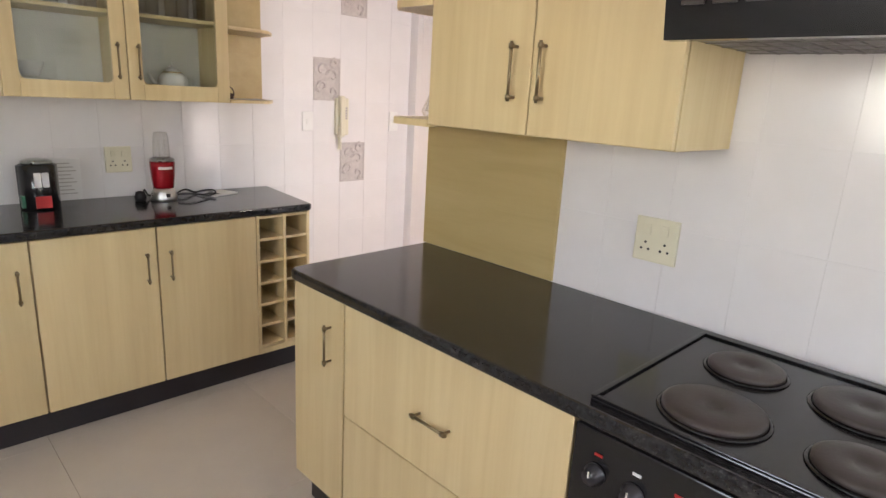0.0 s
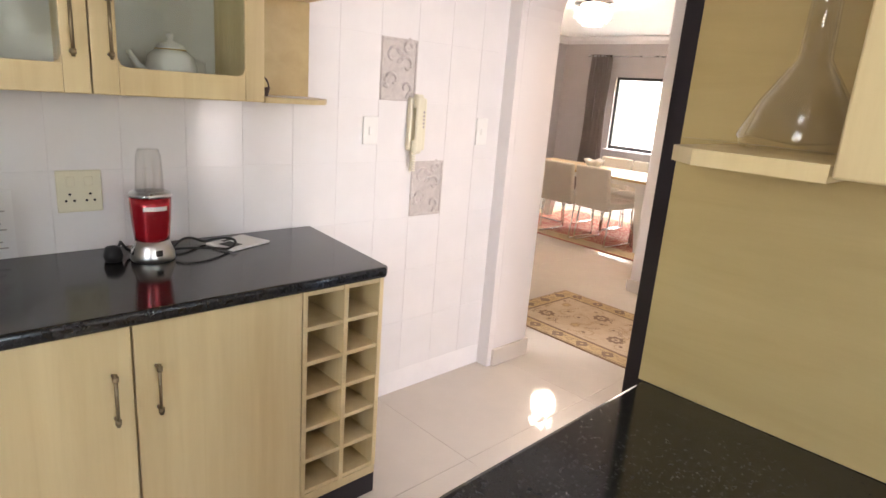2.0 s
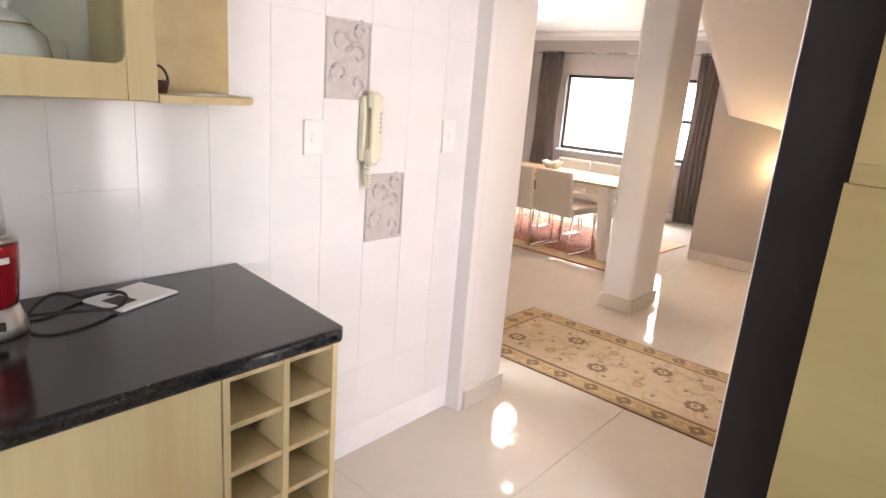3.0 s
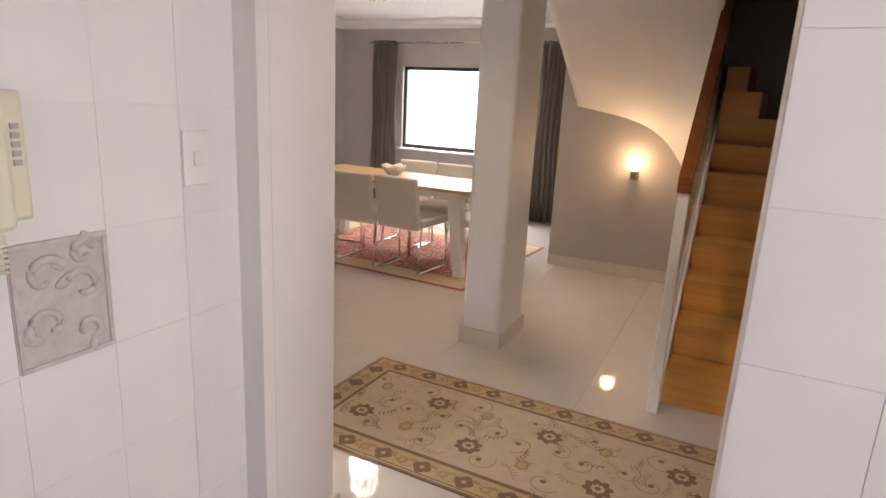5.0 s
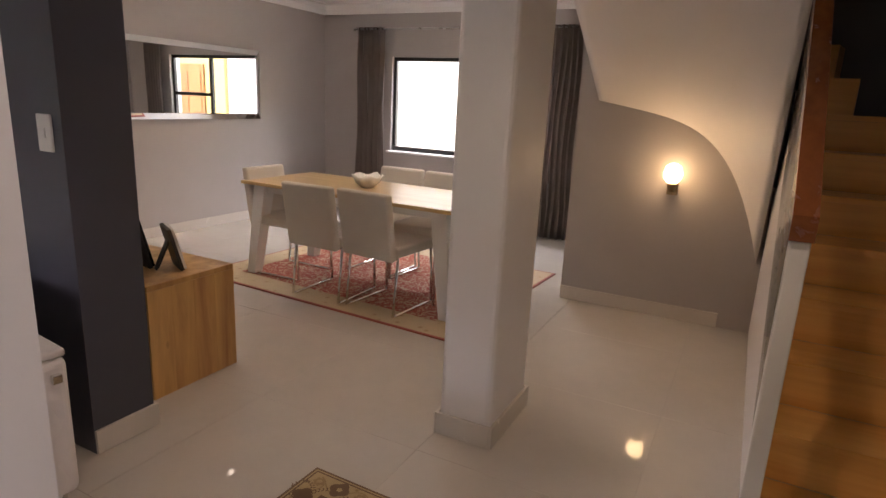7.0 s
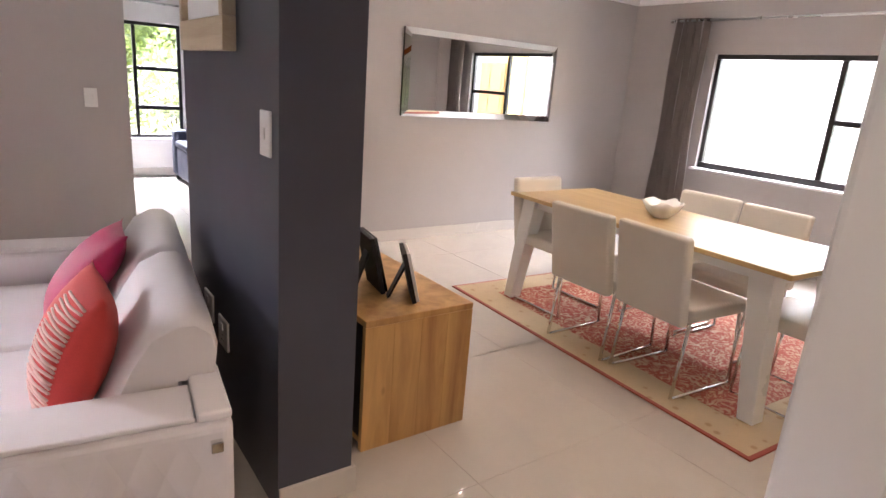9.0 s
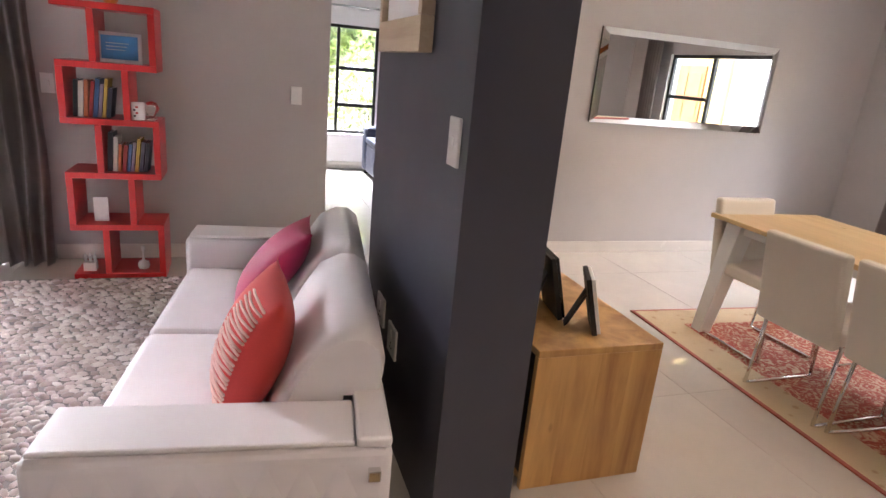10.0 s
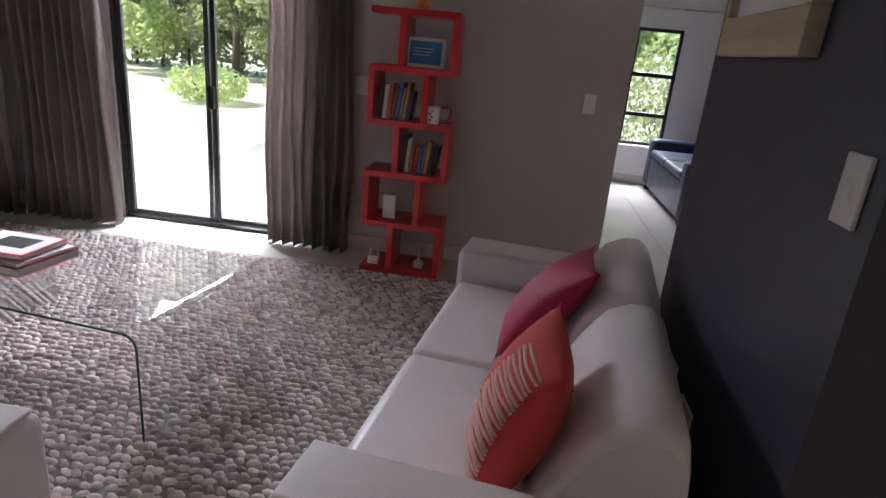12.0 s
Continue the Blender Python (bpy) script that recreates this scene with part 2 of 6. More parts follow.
M_MIRROR = paint("mirror_silver", (0.86, 0.87, 0.87), 0.005, 0.0, 0.0, metallic=1.0)
M_BRONZE = paint("dark_bronze_frame", (0.022, 0.02, 0.018), 0.35, 0.15, 0.05)
M_DARK = paint("dark_backing", (0.015, 0.013, 0.013), 0.5, 0.2)
M_PAPER = paint("white_paper", (0.78, 0.77, 0.76), 0.7, 0.04)
M_BLUE = paint("blue_print", (0.05, 0.24, 0.52), 0.4, 0.3, 0.0, 8)
M_DRIFT = wood("driftwood_frame", (0.60, 0.48, 0.33), (0.42, 0.31, 0.2), 0.6, (1, 0.08, 1), 18)
def leaf(name, color, var):
    """Thin foliage: part of the light passes through."""
    m = paint(name, color, 0.5, var, 0.1, 1.5, 20)
    t = m.node_tree
    back = t.nodes.new("ShaderNodeBsdfTranslucent")
    back.inputs["Color"].default_value = (min(1, color[0] * 2.4), min(1, color[1] * 2.2), color[2] * 1.4, 1)
    mx = t.nodes.new("ShaderNodeMixShader")
    mx.inputs[0].default_value = 0.5
    t.links.new(t.nodes["Principled BSDF"].outputs[0], mx.inputs[1])
    t.links.new(back.outputs[0], mx.inputs[2])
    t.links.new(mx.outputs[0], t.nodes["Material Output"].inputs["Surface"])
    return m


M_LEAF = leaf("hedge_leaf", (0.21, 0.24, 0.15), 0.5)
M_LEAFPALE = leaf("pale_shrub_leaf", (0.30, 0.36, 0.20), 0.4)
M_BLOSSOM = paint("white_blossom", (0.8, 0.78, 0.74), 0.6, 0.1)
M_BARK = paint("bark", (0.12, 0.085, 0.06), 0.9, 0.3, 0.6, 6, 40)
M_LAWN = paint("dry_lawn", (0.50, 0.48, 0.34), 0.9, 0.25, 0.4, 1.2, 60)
M_PAVE = paint("pale_paving", (0.62, 0.59, 0.55), 0.8, 0.08, 0.2, 2, 50)
M_PLASTER = paint("white_outdoor_plaster", (0.82, 0.80, 0.77), 0.8, 0.04, 0.3)
M_YELLOW = paint("yellow_plaster", (0.72, 0.52, 0.2), 0.8, 0.08, 0.3)
M_DOORWOOD = wood("outdoor_door_wood", (0.42, 0.2, 0.08), (0.3, 0.13, 0.05), 0.4, (1, 1, 0.06), 18)
M_BULB = glow("lamp_globe", (1, 0.72, 0.36), 3)
M_DOWN = glow("downlight_glow", (1, 0.85, 0.66), 6)
M_CRYSTAL = glass("crystal", (1, 1, 1), 0.02)
M_FILTER = paint("grey_filter_mesh", (0.20, 0.18, 0.17), 0.5, 0.15, 0.6, 30, 260)
M_RUBBER = paint("black_rubber", (0.012, 0.012, 0.012), 0.5, 0.1)

# ---- mesh helpers ----


def box(bm, x0, x1, y0, y1, z0, z1, bevel=0.0, seg=2):
    """A box between two corners, its edges rounded where bevel is given."""
    part_bm = bmesh.new()
    bmesh.ops.create_cube(part_bm, size=1)
    for v in part_bm.verts:
        v.co = Vector(((x0 + x1) / 2 + v.co.x * (x1 - x0), (y0 + y1) / 2 + v.co.y * (y1 - y0), (z0 + z1) / 2 + v.co.z * (z1 - z0)))
    if bevel:
        bmesh.ops.bevel(part_bm, geom=part_bm.edges[:], offset=bevel, segments=seg, affect="EDGES", profile=0.5)
    join(bm, part_bm)
    return bm


def join(bm, other, m=None):
    if m is not None:
        bmesh.ops.transform(other, matrix=m, verts=other.verts[:])
    keep = {v: bm.verts.new(v.co) for v in other.verts}
    for f in other.faces:
        try:
            nf = bm.faces.new([keep[v] for v in f.verts])
            nf.smooth = f.smooth
        except ValueError:
            pass
    other.free()


def slab(x0, x1, y0, y1, z0, z1, bevel=0.0, seg=2):
    return box(bmesh.new(), x0, x1, y0, y1, z0, z1, bevel, seg)


def tube(bm, pts, r, n=10, close=False, smooth=True):
    """A round bar swept along points."""
    pts = [Vector(p) for p in pts]
    rings = []
    up = Vector((0.13, 0.21, 0.97))
    for i, p in enumerate(pts):
        if close:
            d = pts[(i + 1) % len(pts)] - pts[i - 1]
        else:
            d = pts[min(i + 1, len(pts) - 1)] - pts[max(i - 1, 0)]
        d.normalize()
        a = d.cross(up if abs(d.dot(up)) < 0.95 else Vector((1, 0, 0))).normalized()
        b = d.cross(a)
        rad = r[i] if isinstance(r, (list, tuple)) else r
        rings.append([bm.verts.new(p + rad * (math.cos(t) * a + math.sin(t) * b)) for t in [2 * math.pi * k / n for k in range(n)]])
    count = len(rings) if close else len(rings) - 1
    for i in range(count):
        r0, r1 = rings[i], rings[(i + 1) % len(rings)]
        for k in range(n):
            f = bm.faces.new((r0[k], r0[(k + 1) % n], r1[(k + 1) % n], r1[k]))
            f.smooth = smooth
    if not close:
        bm.faces.new(list(reversed(rings[0])))
        bm.faces.new(rings[-1])
    return bm


def lathe(profile, n=24, at=(0, 0, 0), bm=None):
    """A turned shape from (radius, height) pairs."""
    bm = bm or bmesh.new()
    rings = []
    for r, z in profile:
        rings.append([bm.verts.new((at[0] + r * math.cos(2 * math.pi * k / n), at[1] + r * math.sin(2 * math.pi * k / n), at[2] + z)) for k in range(n)])
    for r0, r1 in zip(rings, rings[1:]):
        for k in range(n):
            f = bm.faces.new((r0[k], r0[(k + 1) % n], r1[(k + 1) % n], r1[k]))
            f.smooth = True
    if profile[0][0] > 1e-6:
        bm.faces.new(list(reversed(rings[0])))
    if profile[-1][0] > 1e-6:
        bm.faces.new(rings[-1])
    bmesh.ops.remove_doubles(bm, verts=bm.verts[:], dist=1e-6)
    return bm


def prism(outline, axis, lo, hi, bm=None):
    """An outline in the plane across axis ('x', 'y' or 'z'), pushed from lo to hi."""
    bm = bm or bmesh.new()

    def at(u, v, w):
        return {"x": (w, u, v), "y": (u, w, v), "z": (u, v, w)}[axis]

    a = [bm.verts.new(at(u, v, lo)) for u, v in outline]
    b = [bm.verts.new(at(u, v, hi)) for u, v in outline]
    n = len(outline)
    bm.faces.new(a)
    bm.faces.new(list(reversed(b)))
    for i in range(n):
        bm.faces.new((a[i], b[i], b[(i + 1) % n], a[(i + 1) % n]))
    bmesh.ops.recalc_face_normals(bm, faces=bm.faces[:])
    return bm


def mesh_of(name, bm, material):
    bmesh.ops.recalc_face_normals(bm, faces=bm.faces[:])
    me = bpy.data.meshes.new(name)
    bm.to_mesh(me)
    bm.free()
    me.materials.append(material)
    return me


def part(name, bm, material, parent, label=""):
    ob = new(name, mesh_of(name, bm, material))
    ob.parent = parent
    if parent is not None:
        ob.matrix_parent_inverse = Matrix.Identity(4)
    return tagged(ob, label)


def thing(name, label, category, at=(0, 0, 0), group=""):
    """An empty at the thing's base; its parts are modelled round that point."""
    ob = new(name)
    ob.location = at
    return tagged(ob, label, category, group)


def solid(name, bm, material, label, category, group=""):
    return tagged(new(name, mesh_of(name, bm, material)), label, category, group)


def structure(name, bm, material, label, category="wall"):
    return tagged(new(name, mesh_of(name, bm, material)), label, category, "", "structure")


def wall_with_holes(bm, axis, lo, hi, u0, u1, z0, z1, holes):
    """A wall across axis between lo and hi, with rectangular openings (u0, u1, z0, z1) right through it."""
    us = sorted({u0, u1, *[h[0] for h in holes], *[h[1] for h in holes]})
    for a, b in zip(us, us[1:]):
        cuts = sorted([(h[2], h[3]) for h in holes if h[0] <= a and h[1] >= b])
        z = z0
        for c0, c1 in cuts + [(z1, z1)]:
            if c0 > z + 1e-4:
                if axis == "x":
                    box(bm, lo, hi, a, b, z, c0)
                else:
                    box(bm, a, b, lo, hi, z, c0)
            z = c1
    bmesh.ops.remove_doubles(bm, verts=bm.verts[:], dist=1e-5)
    return bm

# ---- large structure ----
H = 2.5
structure("floor", slab(-1.8, 9.4, -1.95, 11.6, -0.15, -0.006), M_FGROUT, "grout bed under pale polished porcelain floor tiles", "floor")
structure("ceiling", slab(-1.8, 9.4, -1.95, 11.6, H, H + 0.2), M_CEIL, "plain white plastered ceiling", "ceiling")
b = bmesh.new()
for x0, x1, y0, y1 in ((9.08, 9.2, 3.9, 7.6), (4.3, 9.2, 7.48, 7.6), (0.0, 4.15, 7.48, 7.6)):
    prism([(y0, H), (y1, H), (y1, H - 0.11), (y1 - 0.03, H - 0.11), (y1 - 0.05, H - 0.06), (y0 + 0.02, H - 0.03), (y0, H - 0.02)], "x", x0, x1, b) if y1 - y0 < 0.2 else prism([(x0, H), (x1, H), (x1, H - 0.11), (x1 - 0.03, H - 0.11), (x1 - 0.05, H - 0.06), (x0 + 0.02, H - 0.03), (x0, H - 0.02)], "y", y0, y1, b)
structure("cornice", b, M_CEIL, "white plaster cornice round the ceiling edge", "trim")

WALL_KITCHEN = structure("wall_kitchen_north", slab(-1.65, 2.974, 3.3968, 3.545, 0, H), M_GROUT, "kitchen wall clad in white glazed tiles", "wall")
WALL_STOVE = structure("wall_stove", slab(1.7365, 1.86, -1.65, 1.85, 0, H), M_GROUT, "kitchen wall behind the stove, white glazed tiles", "wall")
# the opening in this unseen wall is added for the fill lamp
structure("wall_kitchen_west", wall_with_holes(bmesh.new(), "x", -1.8, -1.65, -1.8, 3.545, 0, H, [(0.1, 1.2, 1.25, 2.1)]), M_WHITE, "white kitchen wall with an added, unseen side window", "wall")
structure("wall_kitchen_south", wall_with_holes(bmesh.new(), "y", -1.95, -1.8, -1.8, 1.86, 0, H, [(-0.5, 1.3, 1.0, 2.1)]), M_WHITE, "white kitchen wall with a wide window", "wall")
structure("wall_back_door", wall_with_holes(bmesh.new(), "y", 1.62, 1.76, 1.862, 3.25, 0, H, [(1.95, 2.74, 0, 2.08)]), M_WHITE, "white wall round the dark back door", "wall")


def arch_wall():
    """The thick wall between kitchen and hall, with a round-shouldered opening."""
    y0, y1, top, r = 2.15, 3.318, 2.12, 0.27
    left = [(y1, 0), (3.6, 0), (3.6, H), (1.77, H), (1.77, 0), (y0, 0)]
    arc0 = [(y0 + r - r * math.cos(a), top - r + r * math.sin(a)) for a in [math.pi / 2 * k / 8 for k in range(9)]]
    arc1 = [(y1 - r + r * math.cos(a), top - r + r * math.sin(a)) for a in [math.pi / 2 * (8 - k) / 8 for k in range(9)]]
    bm = prism(left + arc0 + arc1, "x", 2.975, 3.25)
    for v in bm.verts:  # the reveal splays a little towards the hall
        if v.co.x > 3.2 and 2.0 < v.co.y < 2.5:
            v.co.y -= 0.04
    return bm


NIB = structure("wall_archway", arch_wall(), M_WHITE, "thick white wall with a round-shouldered archway", "wall")
JAMB = structure("wall_jamb", slab(2.806, 2.974, 1.762, 2.172, 0, H), M_GROUT, "tiled wall end beside the back door", "wall")
structure("wall_hall_south", slab(3.25, 7.2, 1.55, 1.70, 0, H), M_GREY, "warm grey painted wall beside the stairs", "wall")
structure("wall_lounge_south", slab(-1.65, 2.97, 3.55, 3.6, 0, H), M_GREY, "warm grey lounge wall", "wall")
structure("wall_lounge_west", slab(-1.8, -1.65, 3.545, 7.62, 0, H), M_GREY, "warm grey lounge wall", "wall")
structure("wall_north_lounge", wall_with_holes(bmesh.new(), "y", 7.6, 7.75, -1.8, 4.14, 0, H, [(0.66, 2.05, 0, 2.1)]), M_GREY, "warm grey lounge wall with a sliding door", "wall")
structure("wall_north_dining", slab(5.25, 9.2, 7.6, 7.75, 0, H), M_GREY, "warm grey dining room wall behind the mirror", "wall")
structure("wall_lintel", slab(4.14, 5.25, 7.6, 7.75, 2.3, H), M_GREY, "lintel over the opening to the far room", "wall")
structure("wall_east", wall_with_holes(bmesh.new(), "x", 9.2, 9.38, 3.6, 7.75, 0, H, [(4.62, 6.585, 0.79, 1.90)]), M_GREY, "warm grey dining room wall with a wide window", "wall")
structure("wall_dining_south", slab(7.36, 9.2, 3.56, 3.72, 0, H), M_GREY, "warm grey return wall beside the curtain", "wall")
structure("wall_under_stairs", slab(7.15, 7.36, 1.55, 3.72, 0, H), M_GREY, "warm grey wall under the stairs with a lamp", "wall")
structure("wall_far_west", slab(3.9, 4.05, 7.75, 11.4, 0, H), M_WHITE, "pale far room wall", "wall")
structure("wall_far_east", slab(6.6, 6.75, 7.75, 11.4, 0, H), M_WHITE, "pale far room wall", "wall")
structure("wall_far_north", wall_with_holes(bmesh.new(), "y", 11.4, 11.55, 3.9, 6.75, 0, H, [(4.58, 5.28, 0.48, 1.86)]), M_WHITE, "pale far room wall with a tall window", "wall")
DARKWALL = structure("wall_dark", slab(4.105, 4.368, 4.685, 5.80, 0, H), M_NAVY, "short dark slate grey feature wall", "wall")
structure("wall_stair_dark", slab(6.98, 7.149, 1.702, 2.44, 1.0, H), M_NAVY, "dark slate wall at the turn of the stairs", "wall")

# pillar with rounded corners, in the hall
pillar = thing("pillar", "pale grey square pillar with a tiled skirting", "pillar")
part("shaft", slab(4.965, 5.40, 3.375, 3.615, 0, H, 0.025, 3), M_WHITE, pillar)
b = bmesh.new()
box(b, 4.951, 5.415, 3.360, 3.374, 0, 0.10, 0.002)
box(b, 4.951, 5.415, 3.616, 3.630, 0, 0.10, 0.002)
part("skirting", b, M_SKIRT, pillar, "pale tile skirting")
b = bmesh.new()
box(b, 4.951, 4.964, 3.3745, 3.6155, 0, 0.10, 0.002)
box(b, 5.401, 5.415, 3.3745, 3.6155, 0, 0.10, 0.002)
part("skirting", b, M_SKIRT, pillar, "pale tile skirting")


def skirting(x0, x1, y0, y1):
    structure("baseboard", slab(x0, x1, y0, y1, 0.001, 0.10, 0.002), M_SKIRT, "low pale tile skirting", "skirting")


skirting(4.106, 4.382, 4.670, 4.684)
skirting(4.369, 4.382, 4.685, 5.80)
skirting(5.25, 9.18, 7.586, 7.599)
skirting(2.40, 4.14, 7.586, 7.599)
skirting(-1.6, 0.55, 7.586, 7.599)
skirting(9.186, 9.199, 3.74, 7.58)
skirting(7.136, 7.149, 2.62, 3.72)
skirting(7.36, 9.18, 3.721, 3.735)
skirting(4.06, 6.58, 11.386, 11.399)
skirting(2.960, 3.251, 3.300, 3.317)
skirting(3.251, 3.264, 3.300, 3.6)
skirting(3.251, 3.264, 1.72, 2.115)
structure("door_reveal", slab(2.93, 2.974, 3.318, 3.400, 0, H), M_WHITE, "white plastered edge beside the archway", "trim")

# three unseen overhangs, added to keep sun patches out of the kitchen
structure("sun_shield_south", slab(-3.1, 9.4, -3.6, -1.951, H, H + 0.2), M_CEIL, "unseen white slab keeping sun off the kitchen window", "eaves")
structure("sun_shield_yard", slab(1.862, 9.4, -1.95, 1.54, H + 0.21, H + 0.3), M_CEIL, "unseen white slab keeping sun off the back door", "eaves")
structure("eaves", slab(-3.1, -1.801, -1.95, 3.6, H, H + 0.2), M_CEIL, "unseen white slab keeping sun off the side window", "eaves")

# ---- outdoors ----
structure("ground", slab(-60, 80, 7.75, 120, -0.30, -0.16), M_LAWN, "sunlit pale lawn outside the house", "ground")
structure("ground_side", slab(9.38, 80, -60, 7.75, -0.30, -0.16), M_PAVE, "pale paving outside the dining room", "ground")
structure("ground_west", slab(-60, -1.8, -1.95, 7.75, -0.30, -0.16), M_PAVE, "pale paving beside the kitchen", "ground")
structure("ground_back", slab(-60, 9.38, -60, -1.95, -0.30, -0.16), M_PAVE, "pale paving behind the kitchen", "ground")
structure("patio", slab(-1.5, 5.5, 7.76, 11.0, -0.158, -0.03), M_PAVE, "pale paved patio outside the sliding door", "patio")
# assumed wall, added so the dining window looks out on blown-out white
backdrop_wall = structure("backdrop_wall", slab(12.2, 12.4, -6, 18, -0.16, 3.2), M_PLASTER, "white wall added as bright backdrop outside the dining window", "wall")
yellow = thing("outbuilding_door", "brown wooden door in a yellow plastered surround", "door", (12.2, 1.6, -0.16))
part("surround", slab(-0.08, -0.001, -1.0, 1.0, 0, 2.7), M_YELLOW, yellow, "yellow plaster")
part("leaf", slab(-0.12, -0.085, -0.43, 0.43, 0.02, 2.1, 0.006), M_DOORWOOD, yellow)
for k in (-0.2, 0.2):
    for z0, z1 in ((0.2, 0.95), (1.1, 1.95)):
        part("panel", slab(-0.135, -0.1205, k - 0.15, k + 0.15, z0, z1, 0.006), M_DOORWOOD, yellow)


def leafy(count, place, size, seed):
    """Many small bent leaves scattered by place(rng)."""
    rng = np.random.default_rng(seed)
    verts, faces = [], []
    for i in range(count):
        p = np.array(place(rng))
        a = rng.normal(size=3)
        a /= np.linalg.norm(a)
        c = np.cross(a, rng.normal(size=3))
        c /= np.linalg.norm(c)
        n = np.cross(a, c)
        s = size * (0.6 + 0.8 * rng.random())
        k = len(verts)
        for q in (-a * s, c * s * 0.45 + n * s * 0.1, a * s, -c * s * 0.45 + n * s * 0.1):
            verts.append(tuple(p + q))
        faces += [(k, k + 1, k + 2), (k, k + 2, k + 3)]
    return verts, faces


def leaf_mesh(name, count, place, size, seed, material, parent, label=""):
    me = bpy.data.meshes.new(name)
    v, f = leafy(count, place, size, seed)
    me.from_pydata(v, [], f)
    me.materials.append(material)
    ob = new(name, me)
    ob.parent = parent
    return tagged(ob, label)


def tree(x, y, height, spread, seed, material):
    t = thing("tree", "tall leafy garden tree at the lawn's edge", "tree", (x, y, -0.16), "trees along the garden edge")
    rng = random.Random(seed)
    b = bmesh.new()
    tube(b, [(0, 0, 0), (0.05, 0.03, height * 0.3), (0.0, 0.1, height * 0.75)], [0.16, 0.11, 0.04], 8)
    for k in range(7):
        a, z = rng.random() * 6.28, height * (0.25 + 0.06 * k)
        tube(b, [(0, 0, z), (spread * 0.4 * math.cos(a), spread * 0.4 * math.sin(a), z + 0.5), (spread * 0.8 * math.cos(a), spread * 0.8 * math.sin(a), z + 0.8)], [0.05, 0.035, 0.012], 6)
    part("trunk", b, M_BARK, t)
    clumps = [(rng.uniform(-1, 1) * spread * 0.8, rng.uniform(-1, 1) * spread * 0.8, height * rng.uniform(0.2, 0.95), rng.uniform(0.35, 0.8)) for k in range(26)]

    def place(g):
        c = clumps[g.integers(len(clumps))]
        d = g.normal(size=3)
        d *= c[3] * (0.5 + 0.5 * g.random()) / np.linalg.norm(d)
        return c[0] + d[0], c[1] + d[1], max(0.3, c[2] + d[2])

    leaf_mesh("crown", 5200, place, 0.11, seed, material, t)


for i, (x, y) in enumerate(((-9.5, 22), (-6.0, 23), (-3.0, 21.5), (0.0, 23), (2.8, 22), (5.5, 23), (8.0, 22))):
    tree(x, y, 4.6 + (i * 37 % 5) * 0.35, 2.0, 40 + i, M_LEAF if i % 3 else M_LEAFPALE)


def shrub(x, y, r, h, seed, material, blossom):
    t = thing("shrub", "rounded flowering shrub on the lawn", "shrub", (x, y, -0.16), "shrubs on the lawn")
    b = bmesh.new()
    for k in range(6):
        a = k * 1.05
        tube(b, [(0.04 * math.cos(a), 0.04 * math.sin(a), 0), (r * 0.5 * math.cos(a), r * 0.5 * math.sin(a), h * 0.7)], [0.02, 0.008], 5)
    part("stem", b, M_BARK, t)

    def place(g):
        d = g.normal(size=3)
        d *= (0.55 + 0.45 * g.random()) / np.linalg.norm(d)
        return d[0] * r, d[1] * r, max(0.02, h * 0.5 + d[2] * h * 0.5)

    leaf_mesh("crown", 1500, place, 0.06, seed, material, t)
    if blossom:
        leaf_mesh("blossom", 700, place, 0.045, seed + 1, M_BLOSSOM, t, "white blossom")


for i, (x, y, r, h, fl) in enumerate(((0.1, 15.5, 0.9, 1.3, 1), (-1.4, 16.5, 0.7, 0.9, 0), (1.7, 15.8, 0.8, 0.8, 0), (-3.2, 16, 0.9, 0.8, 0), (6.0, 15, 1.1, 1.8, 1), (7.2, 16, 1.0, 1.5, 0), (4.6, 15.4, 1.0, 1.5, 0))):
    shrub(x, y, r, h, 70 + 2 * i, M_LEAFPALE if i % 2 else M_LEAF, fl)

def hedge_place(g):
    return g.uniform(-14, 11), 24.5 + g.normal() * 0.5, 0.2 + 4.6 * g.random() ** 0.8 + 0.4 * math.sin(g.uniform(0, 60))


hedge = thing("hedge", "dense tall green hedge behind the lawn", "hedge", (0, 0, -0.16))
tagged(leaf_mesh("foliage", 30000, hedge_place, 0.16, 99, M_LEAF, hedge), "", "", "", "stuff")
b = bmesh.new()
for k in range(26):
    tube(b, [(-13.5 + k, 24.5, 0), (-13.4 + k, 24.6, 3.5)], [0.06, 0.02], 6)
part("stems", b, M_BARK, hedge)

# ---- windows and doors ----


def bar(parent, x0, x1, y0, y1, z0, z1, name="window_frame"):
    return part(name, slab(x0, x1, y0, y1, z0, z1, 0.004), M_BRONZE, parent)


w = tagged(new("window_1"), "dark bronze aluminium dining window, three panes", "window", "", "structure")
for y0, y1, z0, z1 in ((4.62, 6.585, 0.79, 0.845), (4.62, 6.585, 1.855, 1.90), (4.62, 4.66, 0.846, 1.854), (6.545, 6.585, 0.846, 1.854), (5.40, 5.45, 0.846, 1.854)):
    bar(w, 9.24, 9.29, y0, y1, z0, z1)
bar(w, 9.235, 9.295, 4.661, 5.399, 1.32, 1.37)
for y0, y1, z0, z1 in ((5.451, 6.544, 0.847, 1.853), (4.661, 5.399, 0.847, 1.319), (4.661, 5.399, 1.371, 1.853)):
    p = part("pane", slab(9.262, 9.267, y0, y1, z0, z1), M_PANE, w)
    p.visible_shadow = False
part("window_sill", slab(9.13, 9.24, 4.6, 6.61, 0.765, 0.789, 0.006), M_WHITE, w, "pale sill")

